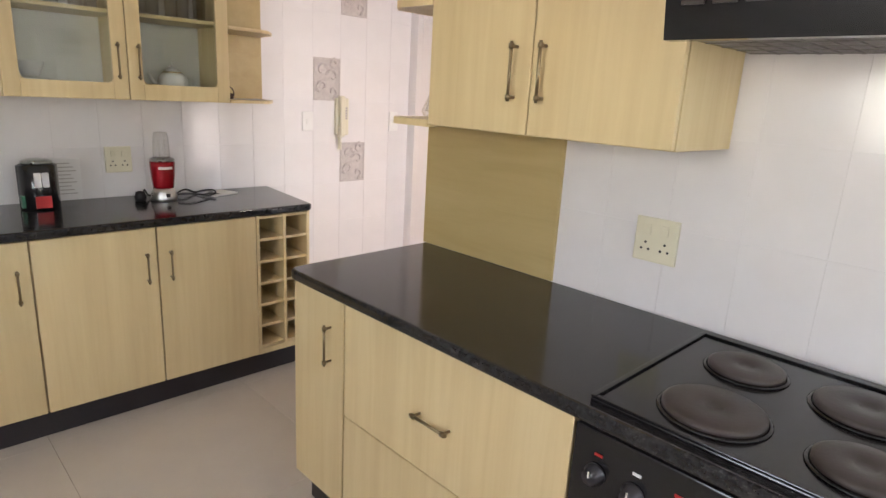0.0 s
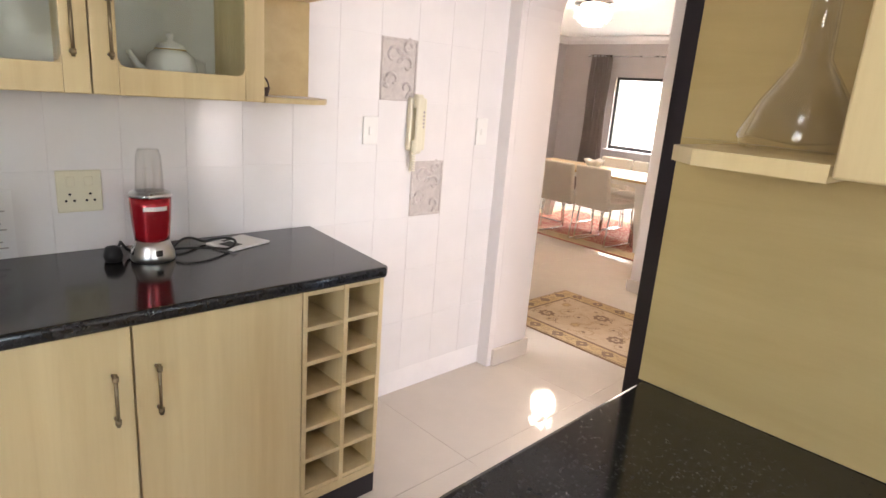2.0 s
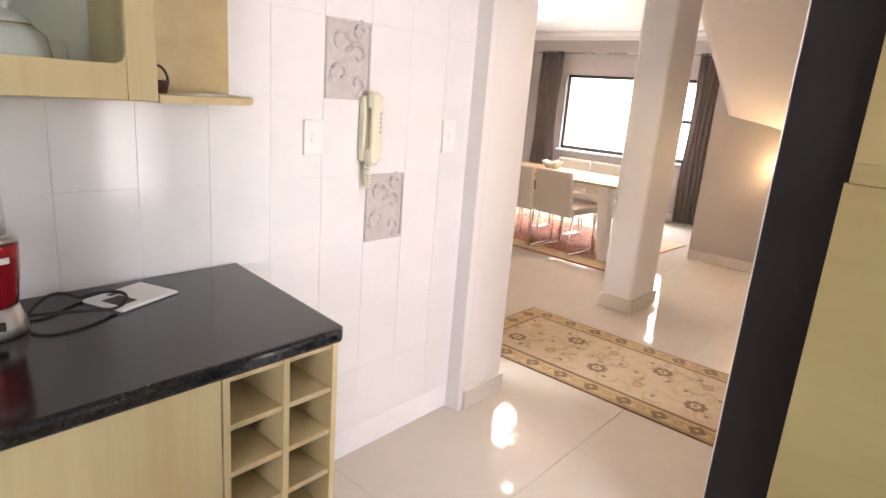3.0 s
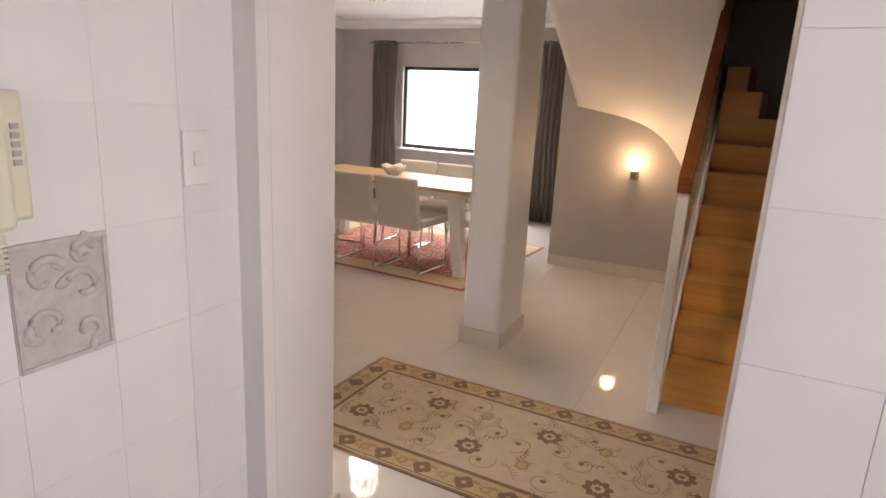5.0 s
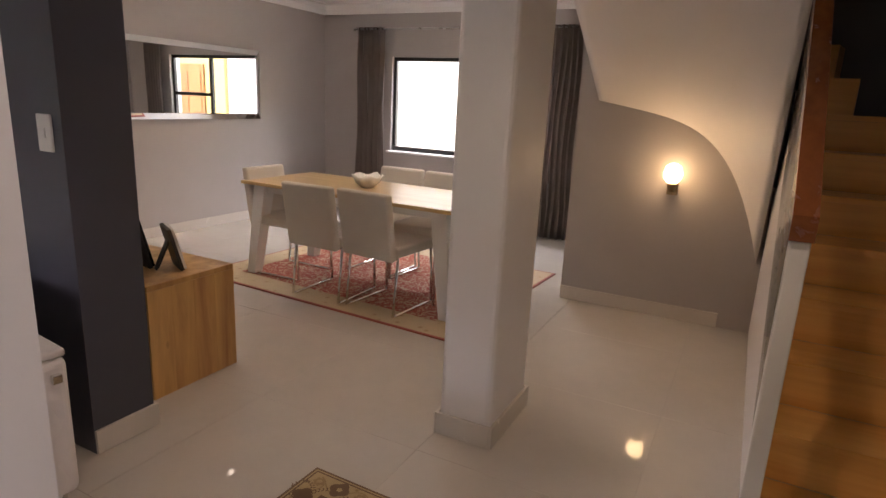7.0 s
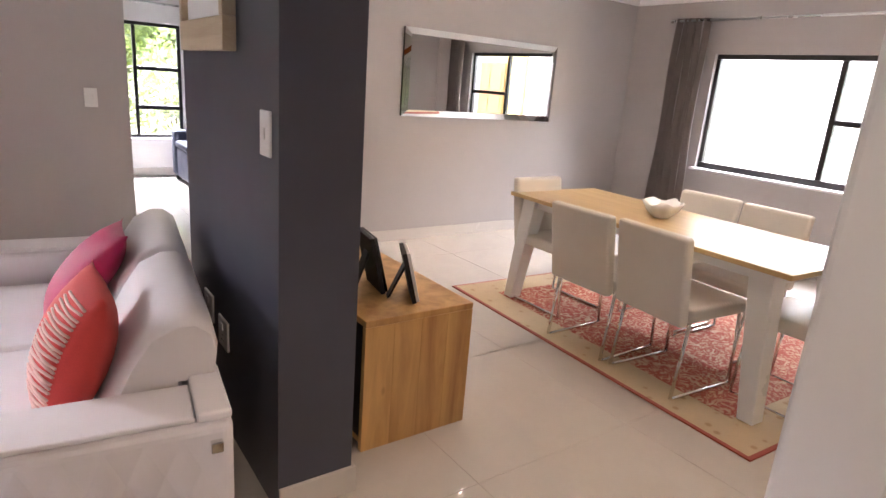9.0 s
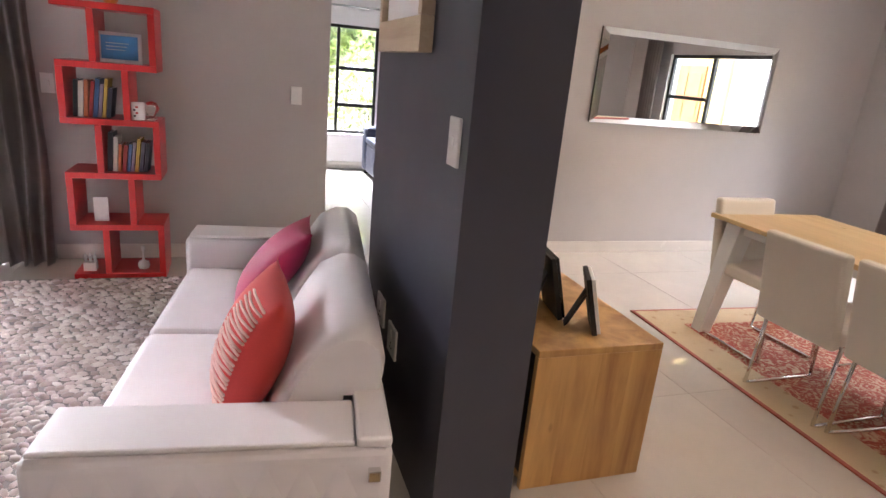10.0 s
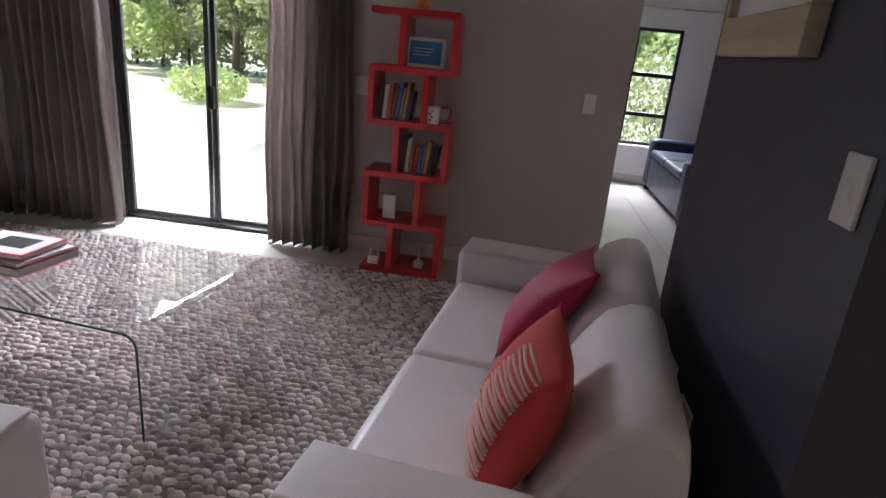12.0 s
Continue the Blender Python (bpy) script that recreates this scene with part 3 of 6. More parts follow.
w = tagged(new("window_2"), "tall dark bronze window in the far room", "window", "", "structure")
for x0, x1, z0, z1 in ((4.58, 5.28, 0.48, 0.52), (4.58, 5.28, 1.82, 1.86), (4.58, 4.62, 0.521, 1.819), (5.24, 5.28, 0.521, 1.819), (4.735, 4.775, 0.521, 1.819)):
    bar(w, x0, x1, 11.42, 11.47, z0, z1)
for z0 in (0.83, 1.30):
    bar(w, 4.776, 5.239, 11.415, 11.475, z0, z0 + 0.05)
p = part("pane", slab(4.621, 5.239, 11.443, 11.447, 0.521, 1.819), M_PANE, w)
p.visible_shadow = False
part("window_sill", slab(4.54, 5.32, 11.37, 11.42, 0.455, 0.479, 0.006), M_WHITE, w)

w = tagged(new("window_3"), "wide kitchen window with white slatted blind", "window", "", "structure")
for x0, x1, z0, z1 in ((-0.5, 1.3, 1.0, 1.04), (-0.5, 1.3, 2.06, 2.1), (-0.5, -0.46, 1.041, 2.059), (1.26, 1.3, 1.041, 2.059), (0.38, 0.42, 1.041, 2.059)):
    bar(w, x0, x1, -1.9, -1.86, z0, z1)
p = part("pane", slab(-0.459, 1.259, -1.882, -1.878, 1.041, 2.059), M_PANE, w)
p.visible_shadow = False
blind = thing("window_blind", "white slatted blind half closed over the window", "blind", (0, -1.78, 0))
part("head_rail", slab(-0.52, 1.32, -0.02, 0.02, 2.08, 2.12, 0.003), M_PLASTIC, blind)
for k in range(24):
    b = slab(-0.5, 1.3, -0.012, 0.012, -0.001, 0.001)
    bmesh.ops.rotate(b, verts=b.verts[:], cent=(0, 0, 0), matrix=Matrix.Rotation(0.35, 3, "X"))
    bmesh.ops.translate(b, verts=b.verts[:], vec=(0, 0, 1.03 + k * 0.0445))
    part("slat", b, M_PLASTIC, blind)

# side window out of view, added only to admit light on the stove side
w = tagged(new("window_4"), "unseen kitchen side window, added to let in fill light", "window", "", "structure")
for y0, y1, z0, z1 in ((0.1, 1.2, 1.25, 1.29), (0.1, 1.2, 2.06, 2.1), (0.1, 0.14, 1.291, 2.059), (1.16, 1.2, 1.291, 2.059), (0.63, 0.67, 1.291, 2.059)):
    bar(w, -1.74, -1.70, y0, y1, z0, z1)
p = part("pane", slab(-1.722, -1.718, 0.141, 1.159, 1.291, 2.059), M_PANE, w)
p.visible_shadow = False

d = tagged(new("door_1"), "dark bronze sliding glass door, slightly open", "sliding door", "", "structure")
for x0, x1, z0, z1, y0 in ((0.66, 2.05, 0.0, 0.03, 7.62), (0.66, 2.05, 2.06, 2.1, 7.62), (0.66, 0.69, 0.036, 2.059, 7.62), (2.01, 2.05, 0.036, 2.059, 7.62)):
    part("door_frame", slab(x0, x1, y0, y0 + 0.09, z0, z1, 0.004), M_BRONZE, d)
for x0, x1, y0 in ((0.691, 1.40, 7.64), (1.30, 2.009, 7.675)):
    leaf = part("sliding_leaf", slab(x0, x0 + 0.035, y0, y0 + 0.03, 0.036, 2.058, 0.003), M_BRONZE, d)
    part("stile", slab(x1 - 0.035, x1, y0, y0 + 0.03, 0.036, 2.058, 0.003), M_BRONZE, leaf)
    part("rail", slab(x0 + 0.036, x1 - 0.036, y0, y0 + 0.03, 0.036, 0.06, 0.003), M_BRONZE, leaf)
    part("rail", slab(x0 + 0.036, x1 - 0.036, y0, y0 + 0.03, 2.0, 2.058, 0.003), M_BRONZE, leaf)
    p = part("pane", slab(x0 + 0.036, x1 - 0.036, y0 + 0.013, y0 + 0.017, 0.061, 1.999), M_PANE, leaf)
    p.visible_shadow = False
part("lock_handle", slab(1.35, 1.395, 7.605, 7.639, 0.86, 1.02, 0.006), M_BLACK, d, "black lock handle")

d = tagged(new("door_2"), "dark brown back door, swung open outwards", "door", "", "structure")
part("leaf", slab(2.75, 2.79, 0.75, 1.60, 0.005, 2.075), M_DARKDOOR, d)
for k in range(2):
    for z0, z1 in ((0.15, 0.9), (1.05, 1.95)):
        part("panel", slab(2.735, 2.7495, 0.80 + k * 0.40, 1.15 + k * 0.40, z0, z1, 0.006), M_DARKDOOR, d)
part("door_frame", slab(1.862, 1.95, 1.762, 1.97, 0.0, 2.2, 0.004), M_DARKDOOR, d, "broad dark frame post")
part("door_frame", slab(2.74, 2.80, 1.762, 1.80, 0.0, 2.2, 0.004), M_DARKDOOR, d)

# security gate standing ajar in front of the back door
gate = thing("security_gate", "black tubular steel security gate standing ajar", "gate", (1.98, 1.92, 0.0))
ang = math.atan2(0.10, 0.26)
gx, gy = math.cos(ang), math.sin(ang)
for k, u in enumerate((0.0, 0.12, 0.27)):
    b = bmesh.new()
    tube(b, [(gx * u, gy * u, 0.0), (gx * u, gy * u, 2.1)], 0.016 if k in (0, 2) else 0.008, 8)
    part("upright", b, M_GATE, gate)
for z in (0.0, 0.79, 0.84, 1.34, 2.1):
    b = bmesh.new()
    tube(b, [(0, 0, z), (gx * 0.27, gy * 0.27, z)], 0.013, 8)
    part("crossbar", b, M_GATE, gate)
part("lock_box", slab(0.20, 0.25, 0.03, 0.07, 1.02, 1.14, 0.006), M_STEEL, gate, "small steel lock")

# ---- kitchen ----


def bar_handle(parent, at, axis, length, out):
    """A slim bow handle with two collared feet; at: its middle on the face; out: the face's normal."""
    o, a = Vector(out), Vector(axis)
    p0, p1 = Vector(at) - a * length / 2, Vector(at) + a * length / 2
    b = bmesh.new()
    tube(b, [p0 - a * 0.012 + o * 0.026, p1 + a * 0.012 + o * 0.026], 0.0045, 8)
    for p in (p0, p1):
        tube(b, [p, p + o * 0.026], 0.0042, 8)
        tube(b, [p - a * 0.006 + o * 0.026, p + a * 0.006 + o * 0.026], 0.0075, 8)
    return part("handle", b, M_BRASS, parent, "antique brass bow handle")


def base_unit(x0, x1, handle_x, label="pale birch kitchen base unit with a plain door"):
    """A base unit against the tiled wall that faces -y."""
    u = thing("base_cabinet", label, "cabinet", (x0, 2.80, 0), "base units along the tiled wall")
    w = x1 - x0
    part("body", slab(0.002, w - 0.002, 0.022, 0.59, 0.122, 0.862), M_BIRCH_IN, u)
    part("plinth", slab(0, w, 0.05, 0.07, 0.0, 0.12), M_KICK, u, "dark plinth")
    door = part("door", slab(0.003, w - 0.003, 0.0, 0.019, 0.125, 0.86, 0.003), M_BIRCH, u)
    if handle_x is not None:
        bar_handle(door, (handle_x - x0, 0, 0.685), (0, 0, 1), 0.115, (0, -1, 0))


for x0, x1, hx in ((-0.88, -0.41, -0.46), (-0.41, 0.055, -0.36), (0.055, 0.525, 0.475), (0.525, 0.993, 0.945), (0.993, 1.463, 1.045)):
    base_unit(x0, x1, hx)

rack = thing("wine_rack", "pale birch wine rack with twelve empty compartments", "wine rack", (1.463, 2.80, 0))
for x0 in (0.0, 0.146, 0.283):
    part("upright", slab(x0, x0 + 0.016, 0.0, 0.40, 0.155, 0.862, 0.001), M_BIRCH, rack)
for col in (0.0165, 0.1625):
    for k in range(7):
        z = 0.157 + k * 0.1145
        part("shelf", slab(col, col + 0.129 if col < 0.1 else col + 0.12, 0.004, 0.40, z, z + 0.014, 0.001), M_BIRCH, rack)
part("back", slab(0.0, 0.299, 0.401, 0.415, 0.12, 0.862), M_BIRCH_IN, rack)
part("plinth", slab(0, 0.335, 0.05, 0.07, 0.0, 0.12), M_KICK, rack, "dark plinth")
part("plinth", slab(0.318, 0.335, 0.071, 0.55, 0.0, 0.12), M_KICK, rack, "dark plinth")
part("base", slab(0.0, 0.299, 0.004, 0.40, 0.122, 0.154), M_BIRCH, rack)


def worktop(name, outline, label):
    b = prism(outline, "z", 0.866, 0.902)
    edges = [e for e in b.edges if abs(e.verts[0].co.z - e.verts[1].co.z) < 1e-5]
    bmesh.ops.bevel(b, geom=edges, offset=0.011, segments=3, affect="EDGES", profile=0.5)
    return solid(name, b, M_GRANITE, label, "worktop")


worktop("worktop", [(-0.9, 2.776), (1.752, 2.776), (1.772, 2.796), (1.84, 3.395), (-0.9, 3.395)], "polished black granite worktop on the base units")


def rounded_corner(cx, cy, r, a0, a1, n=6):
    return [(cx + r * math.cos(a0 + (a1 - a0) * k / n), cy + r * math.sin(a0 + (a1 - a0) * k / n)) for k in range(n + 1)]


worktop("worktop", [(1.735, -0.9), (1.735, 1.862)] + rounded_corner(1.136, 1.802, 0.05, math.pi / 2, math.pi) + [(1.086, -0.9)], "polished black granite worktop beside the hob")


def stove_unit(y0, y1, fronts, label):
    u = thing("base_cabinet", label, "cabinet", (1.11, y0, 0), "base units along the stove wall")
    w = y1 - y0
    part("body", slab(0.022, 0.62, 0.002, w - 0.002, 0.122, 0.862), M_BIRCH, u)
    part("plinth", slab(0.05, 0.07, 0, w - 0.03, 0.0, 0.12), M_KICK, u, "dark plinth")
    for kind, z0, z1 in fronts:
        f = part(kind, slab(0.0, 0.02, 0.003, w - 0.003, z0, z1, 0.003), M_BIRCH, u)
        if kind == "drawer":
            bar_handle(f, (0, w / 2, (z0 + z1) / 2 - 0.02), (0, 1, 0), 0.115, (-1, 0, 0))
        else:
            bar_handle(f, (0, 0.07, 0.70), (0, 0, 1), 0.115, (-1, 0, 0))


stove_unit(1.546, 1.842, [("door", 0.125, 0.86)], "narrow pale birch base unit with a door")
stove_unit(0.711, 1.544, [("drawer", 0.125, 0.475), ("drawer", 0.479, 0.86)], "pale birch unit with two deep drawers")
stove_unit(-0.88, 0.108, [("door", 0.125, 0.86)], "pale birch base unit with a door")

oven = thing("oven", "black built-in oven with round control knobs", "oven", (1.11, 0.11, 0))
part("body", slab(0.0, 0.6, 0.002, 0.598, 0.122, 0.85, 0.004), M_BLACK, oven)
part("oven_door", slab(-0.02, -0.002, 0.01, 0.59, 0.14, 0.66, 0.004), M_BLACK, oven)
part("plinth", slab(0.05, 0.07, 0, 0.6, 0.0, 0.12), M_KICK, oven)
b = bmesh.new()
tube(b, [(-0.05, 0.06, 0.62), (-0.05, 0.54, 0.62)], 0.008, 8)
part("door_handle", b, M_STEEL, oven)
for k in range(6):
    y = 0.54 - k * 0.085
    b = lathe([(0.024, 0), (0.024, 0.004), (0.019, 0.006), (0.017, 0.024), (0.0, 0.025)], 16)
    bmesh.ops.rotate(b, verts=b.verts[:], cent=(0, 0, 0), matrix=Matrix.Rotation(-math.pi / 2, 3, "Y"))
    bmesh.ops.translate(b, verts=b.verts[:], vec=(-0.001, y, 0.755))
    knob = part("knob", b, paint("knob_black", (0.02, 0.02, 0.025), 0.3, 0.1) if k == 0 else bpy.data.materials["knob_black"], oven)
    part("pointer", slab(-0.029, -0.0265, y - 0.0015, y + 0.0015, 0.757, 0.771), M_PLASTIC, knob, "white pointer")
    part("mark", slab(-0.0025, -0.0005, y - 0.012, y + 0.006, 0.797, 0.803), M_PLASTIC if k % 2 else M_RED, oven)

hob = thing("hob", "black enamelled electric hob with four plates", "hob", (1.122, 0.12, 0.902))
part("tray", slab(0, 0.55, 0, 0.57, 0.0, 0.008, 0.003), M_BLACK, hob)
for x0, x1, y0, y1 in ((0, 0.55, 0, 0.012), (0, 0.55, 0.558, 0.57), (0, 0.012, 0.0125, 0.5575), (0.538, 0.55, 0.0125, 0.5575)):
    part("rim", slab(x0, x1, y0, y1, 0.0085, 0.014, 0.002), M_BLACK, hob)
for x, y, r in ((0.137, 0.375, 0.098), (0.395, 0.405, 0.082), (0.39, 0.165, 0.098), (0.14, 0.12, 0.082)):
    plate = part("hotplate", lathe([(0, 0.022), (0.016, 0.021), (0.02, 0.0245), (r * 0.55, 0.026), (r - 0.008, 0.0255), (r, 0.021), (r, 0.010)], 32, (x, y, 0)), M_PLATE, hob, "dark cast iron plate")
    part("trim_ring", lathe([(r + 0.001, 0.0085), (r + 0.010, 0.0085), (r + 0.009, 0.0115), (r + 0.0015, 0.014), (r + 0.001, 0.0085)], 32, (x, y, 0)), M_BLACK, plate, "dark enamel ring")


def wall_unit(y0, y1, doors):
    u = thing("wall_cabinet", "pale birch wall cabinet with two closed doors", "cabinet", (1.405, y0, 1.395))
    w = y1 - y0
    part("body", slab(0.021, 0.328, 0.0, w, 0.0, 0.75, 0.001), M_BIRCH, u)
    for a, c, h in doors:
        door = part("door", slab(0.0, 0.019, a - y0 + 0.002, c - y0 - 0.002, 0.002, 0.75, 0.003), M_BIRCH, u)
        bar_handle(door, (0, h - y0, 0.165), (0, 0, 1), 0.13, (-1, 0, 0))
    return u


wall_unit(0.728, 1.53, [(0.728, 1.139, 1.095), (1.139, 1.53, 1.19)])

corner_shelf = thing("corner_shelf", "open pale birch end shelves with rounded boards", "shelf", (1.405, 1.531, 1.395))
for z in (0.0, 0.36, 0.72):
    part("board", prism([(0.0, 0.0), (0.0, 0.165), (0.045, 0.214), (0.328, 0.214), (0.328, 0.0)], "z", z - 0.005, z + 0.017), M_BIRCH, corner_shelf)
part("back_panel", slab(0.312, 0.328, 0.0005, 0.33, 0.018, 0.355), M_PLY, corner_shelf)
part("back_panel", slab(0.312, 0.328, 0.0005, 0.33, 0.378, 0.715), M_PLY, corner_shelf)
part("back_panel", slab(0.312, 0.328, 0.2145, 0.33, -0.0055, 0.0175), M_PLY, corner_shelf)
vase = solid("glass_carafe", lathe([(0.0, 0.004), (0.075, 0.004), (0.082, 0.02), (0.06, 0.07), (0.022, 0.13), (0.018, 0.24), (0.03, 0.27), (0.027, 0.27), (0.015, 0.24), (0.018, 0.13), (0.055, 0.07), (0.07, 0.02), (0.0, 0.01)], 24), M_THINGLASS, "clear glass carafe with a wide foot on the shelf", "carafe")
vase.location = (1.57, 1.62, 1.4135)
solid("splash_panel", slab(1.722, 1.733, 1.225, 1.866, 0.903, 1.3885, 0.001), M_PLY, "plain plywood splash panel above the worktop", "panel")

hood = thing("cooker_hood", "black cooker hood with a slotted front and grey mesh underside", "cooker hood", (1.27, 0.14, 1.618))
part("front", prism([(0.0, 0.0), (-0.03, 0.17), (0.0, 0.19), (0.03, 0.17), (0.03, 0.0)], "y", 0.0, 0.575), M_BLACK, hood)
part("top_cover", slab(0.0305, 0.463, 0.0, 0.575, 0.14, 0.19, 0.004), M_BLACK, hood)
for y in (0.0, 0.563):
    part("cheek", slab(0.0305, 0.463, y, y + 0.012, 0.012, 0.139), M_BLACK, hood)
part("filter", slab(0.031, 0.462, 0.0125, 0.5625, 0.012, 0.020), M_FILTER, hood, "grey mesh grease filter")
for k in range(9):
    for j in range(3):
        part("slot", slab(-0.0285 - 0.012 * (j - 1), -0.012 - 0.012 * (j - 1) - 0.008, 0.035 + k * 0.058, 0.078 + k * 0.058, 0.060 + j * 0.034, 0.068 + j * 0.034), M_PLATE, hood)
for k in range(12):
    part("filter_rib", slab(0.04, 0.45, 0.03 + k * 0.043, 0.036 + k * 0.043, 0.0085, 0.0118), M_FILTER, hood)
for k in range(5):
    part("filter_rib", slab(0.06 + k * 0.085, 0.064 + k * 0.085, 0.02, 0.555, 0.0062, 0.0083), M_FILTER, hood)


def glazed_unit(x0, x1, handle_x):
    u = thing("glazed_cabinet", "pale birch wall cabinet with a glazed door", "cabinet", (x0, 3.06, 1.39), "glazed wall cabinets")
    w = x1 - x0
    part("back_panel", slab(0.016, w - 0.016, 0.325, 0.334, 0.016, 0.75), paint("cabinet_back", (0.76, 0.76, 0.73), 0.4, 0.03) if "cabinet_back" not in bpy.data.materials else bpy.data.materials["cabinet_back"], u, "pale grey back panel")
    for a in (0.001, w - 0.016):
        part("side_panel", slab(a, a + 0.015, 0.021, 0.334, 0.0, 0.75), M_BIRCH, u)
    for z in (0.0, 0.36, 0.734):
        part("shelf", slab(0.0165, w - 0.0165, 0.03, 0.324, z, z + 0.016), M_BIRCH, u)
    door = part("door", slab(0.002, 0.062, 0.0, 0.019, 0.002, 0.75, 0.002), M_BIRCH, u)
    part("stile", slab(w - 0.062, w - 0.002, 0.0, 0.019, 0.002, 0.75, 0.002), M_BIRCH, door)
    for z0, z1 in ((0.002, 0.072), (0.69, 0.75)):
        part("rail", slab(0.0625, w - 0.0625, 0.0, 0.019, z0, z1, 0.002), M_BIRCH, door)
    p = part("pane", slab(0.0625, w - 0.0625, 0.008, 0.012, 0.0725, 0.6895), M_CABPANE, door)
    p.visible_shadow = False
    for sx, cx in ((1, 0.0625), (-1, w - 0.0625)):
        part("corner_fillet", prism([(cx, 0.0725), (cx + sx * 0.02, 0.0725), (cx + sx * 0.006, 0.0785), (cx, 0.0925)], "y", 0.001, 0.007), M_BIRCH, door)
    bar_handle(door, (handle_x - x0, 0, 0.165), (0, 0, 1), 0.13, (0, -1, 0))


glazed_unit(0.08, 0.545, 0.12)
glazed_unit(0.545, 1.01, 0.968)
glazed_unit(1.01, 1.475, 1.052)
end_shelf = thing("end_shelf", "open pale birch end shelves beside the glazed cabinets", "shelf", (1.476, 3.06, 1.39))
for z in (0.0, 0.35, 0.72):
    part("board", prism([(0.0, 0.0), (0.19, 0.02), (0.24, 0.05), (0.31, 0.15), (0.335, 0.334), (0.0, 0.334)], "z", z, z + 0.016), M_BIRCH, end_shelf)
for z in (0.0165, 0.3665):
    part("back_panel", slab(0.0, 0.335, 0.319, 0.334, z, z + 0.333), M_PLY, end_shelf)


def lathe_thing(name, profile, at, material, label, category, group="", n=20):
    ob = solid(name, lathe(profile, n), material, label, category, group)
    ob.location = at
    return ob


# crockery behind the glass
SH0, SH1 = 1.407, 1.767
pot = thing("teapot", "white porcelain teapot with a gold rim", "teapot", (1.255, 3.21, SH0))
pot.scale = (1.15, 1.15, 1.15)
part("bowl", lathe([(0, 0), (0.035, 0), (0.05, 0.012), (0.062, 0.05), (0.055, 0.085), (0.035, 0.1), (0, 0.1)], 24), M_PORCELAIN, pot)
part("lid", lathe([(0.036, 0.1005), (0.03, 0.112), (0.008, 0.12), (0.006, 0.126), (0.011, 0.135), (0.0, 0.142)], 20), M_PORCELAIN, pot)
part("rim_line", lathe([(0.0375, 0.099), (0.0385, 0.1), (0.037, 0.1015)], 24), M_GOLD, pot, "gold rim line")
b = bmesh.new()
tube(b, [(-0.055, 0, 0.04), (-0.08, 0, 0.055), (-0.1, 0, 0.09)], [0.012, 0.009, 0.006], 8)
part("spout", b, M_PORCELAIN, pot)
b = bmesh.new()
tube(b, [(0.055, 0, 0.08), (0.085, 0, 0.075), (0.09, 0, 0.045), (0.058, 0, 0.03)], 0.005, 8)
part("handle", b, M_PORCELAIN, pot)


def cup(x, y, z, s=1.0):
    c = thing("teacup", "small white porcelain cup with a gold rim", "cup", (x, y, z), "white tea service")
    part("bowl", lathe([(0, 0), (0.02 * s, 0), (0.028 * s, 0.012 * s), (0.04 * s, 0.05 * s), (0.037 * s, 0.05 * s), (0.025 * s, 0.014 * s), (0, 0.006 * s)], 18), M_PORCELAIN, c)
    part("rim_line", lathe([(0.0405 * s, 0.0475 * s), (0.0415 * s, 0.05 * s), (0.0385 * s, 0.0512 * s)], 18), M_GOLD, c, "gold rim line")
    b = bmesh.new()
    tube(b, [(0.037 * s, 0, 0.042 * s), (0.058 * s, 0, 0.036 * s), (0.055 * s, 0, 0.02 * s), (0.03 * s, 0, 0.016 * s)], 0.0035 * s, 6)
    part("handle", b, M_PORCELAIN, c)


for x, y, z, s in ((1.14, 3.19, SH0, 1.1), (1.335, 3.2, SH0, 0.8), (1.39, 3.15, SH0, 0.9), (0.92, 3.18, SH0, 0.95), (0.74, 3.26, SH0, 0.9)):
    cup(x, y, z, s)
for x, y, z, n in ((1.335, 3.27, SH0, 3), (0.67, 3.2, SH0, 7), (1.14, 3.28, SH0, 2)):
    for k in range(n):
        lathe_thing("saucer", [(0, 0), (0.04, 0), (0.075, 0.011), (0.075, 0.0135), (0.04, 0.003), (0, 0.003)], (x, y, z + k * 0.0075), M_PORCELAIN, "white porcelain saucer in a stack", "saucer", "white tea service")
lathe_thing("bowl", [(0, 0), (0.03, 0), (0.055, 0.06), (0.05, 0.06), (0.028, 0.008), (0, 0.006)], (0.67, 3.2, SH0 + 0.066), M_PORCELAIN, "white porcelain bowl on stacked saucers", "bowl")
for x, y in ((1.12, 3.2), (1.19, 3.24), (1.26, 3.2), (1.33, 3.24), (1.39, 3.19), (0.62, 3.22), (0.7, 3.2), (0.78, 3.24), (0.86, 3.2), (0.93, 3.24)):
    lathe_thing("drinking_glass", [(0, 0.003), (0.026, 0.003), (0.031, 0.11), (0.029, 0.11), (0.024, 0.01), (0, 0.01)], (x, y, SH1), M_THINGLASS, "clear straight drinking glass", "glass", "glasses on the upper shelf", 16)
basket = thing("small_basket", "tiny dark brown wicker basket with a handle", "basket", (1.53, 3.2, 1.4065))
part("bowl", lathe([(0, 0), (0.022, 0), (0.03, 0.028), (0.026, 0.028), (0.02, 0.005), (0, 0.005)], 14), paint("dark_wicker", (0.05, 0.022, 0.014), 0.6, 0.3, 0.6, 40, 120), basket)
b = bmesh.new()
tube(b, [(0.028 * math.cos(a), 0, 0.026 + 0.036 * math.sin(a)) for a in [math.pi * k / 8 for k in range(9)]], 0.003, 6)
part("handle", b, bpy.data.materials["dark_wicker"], basket)
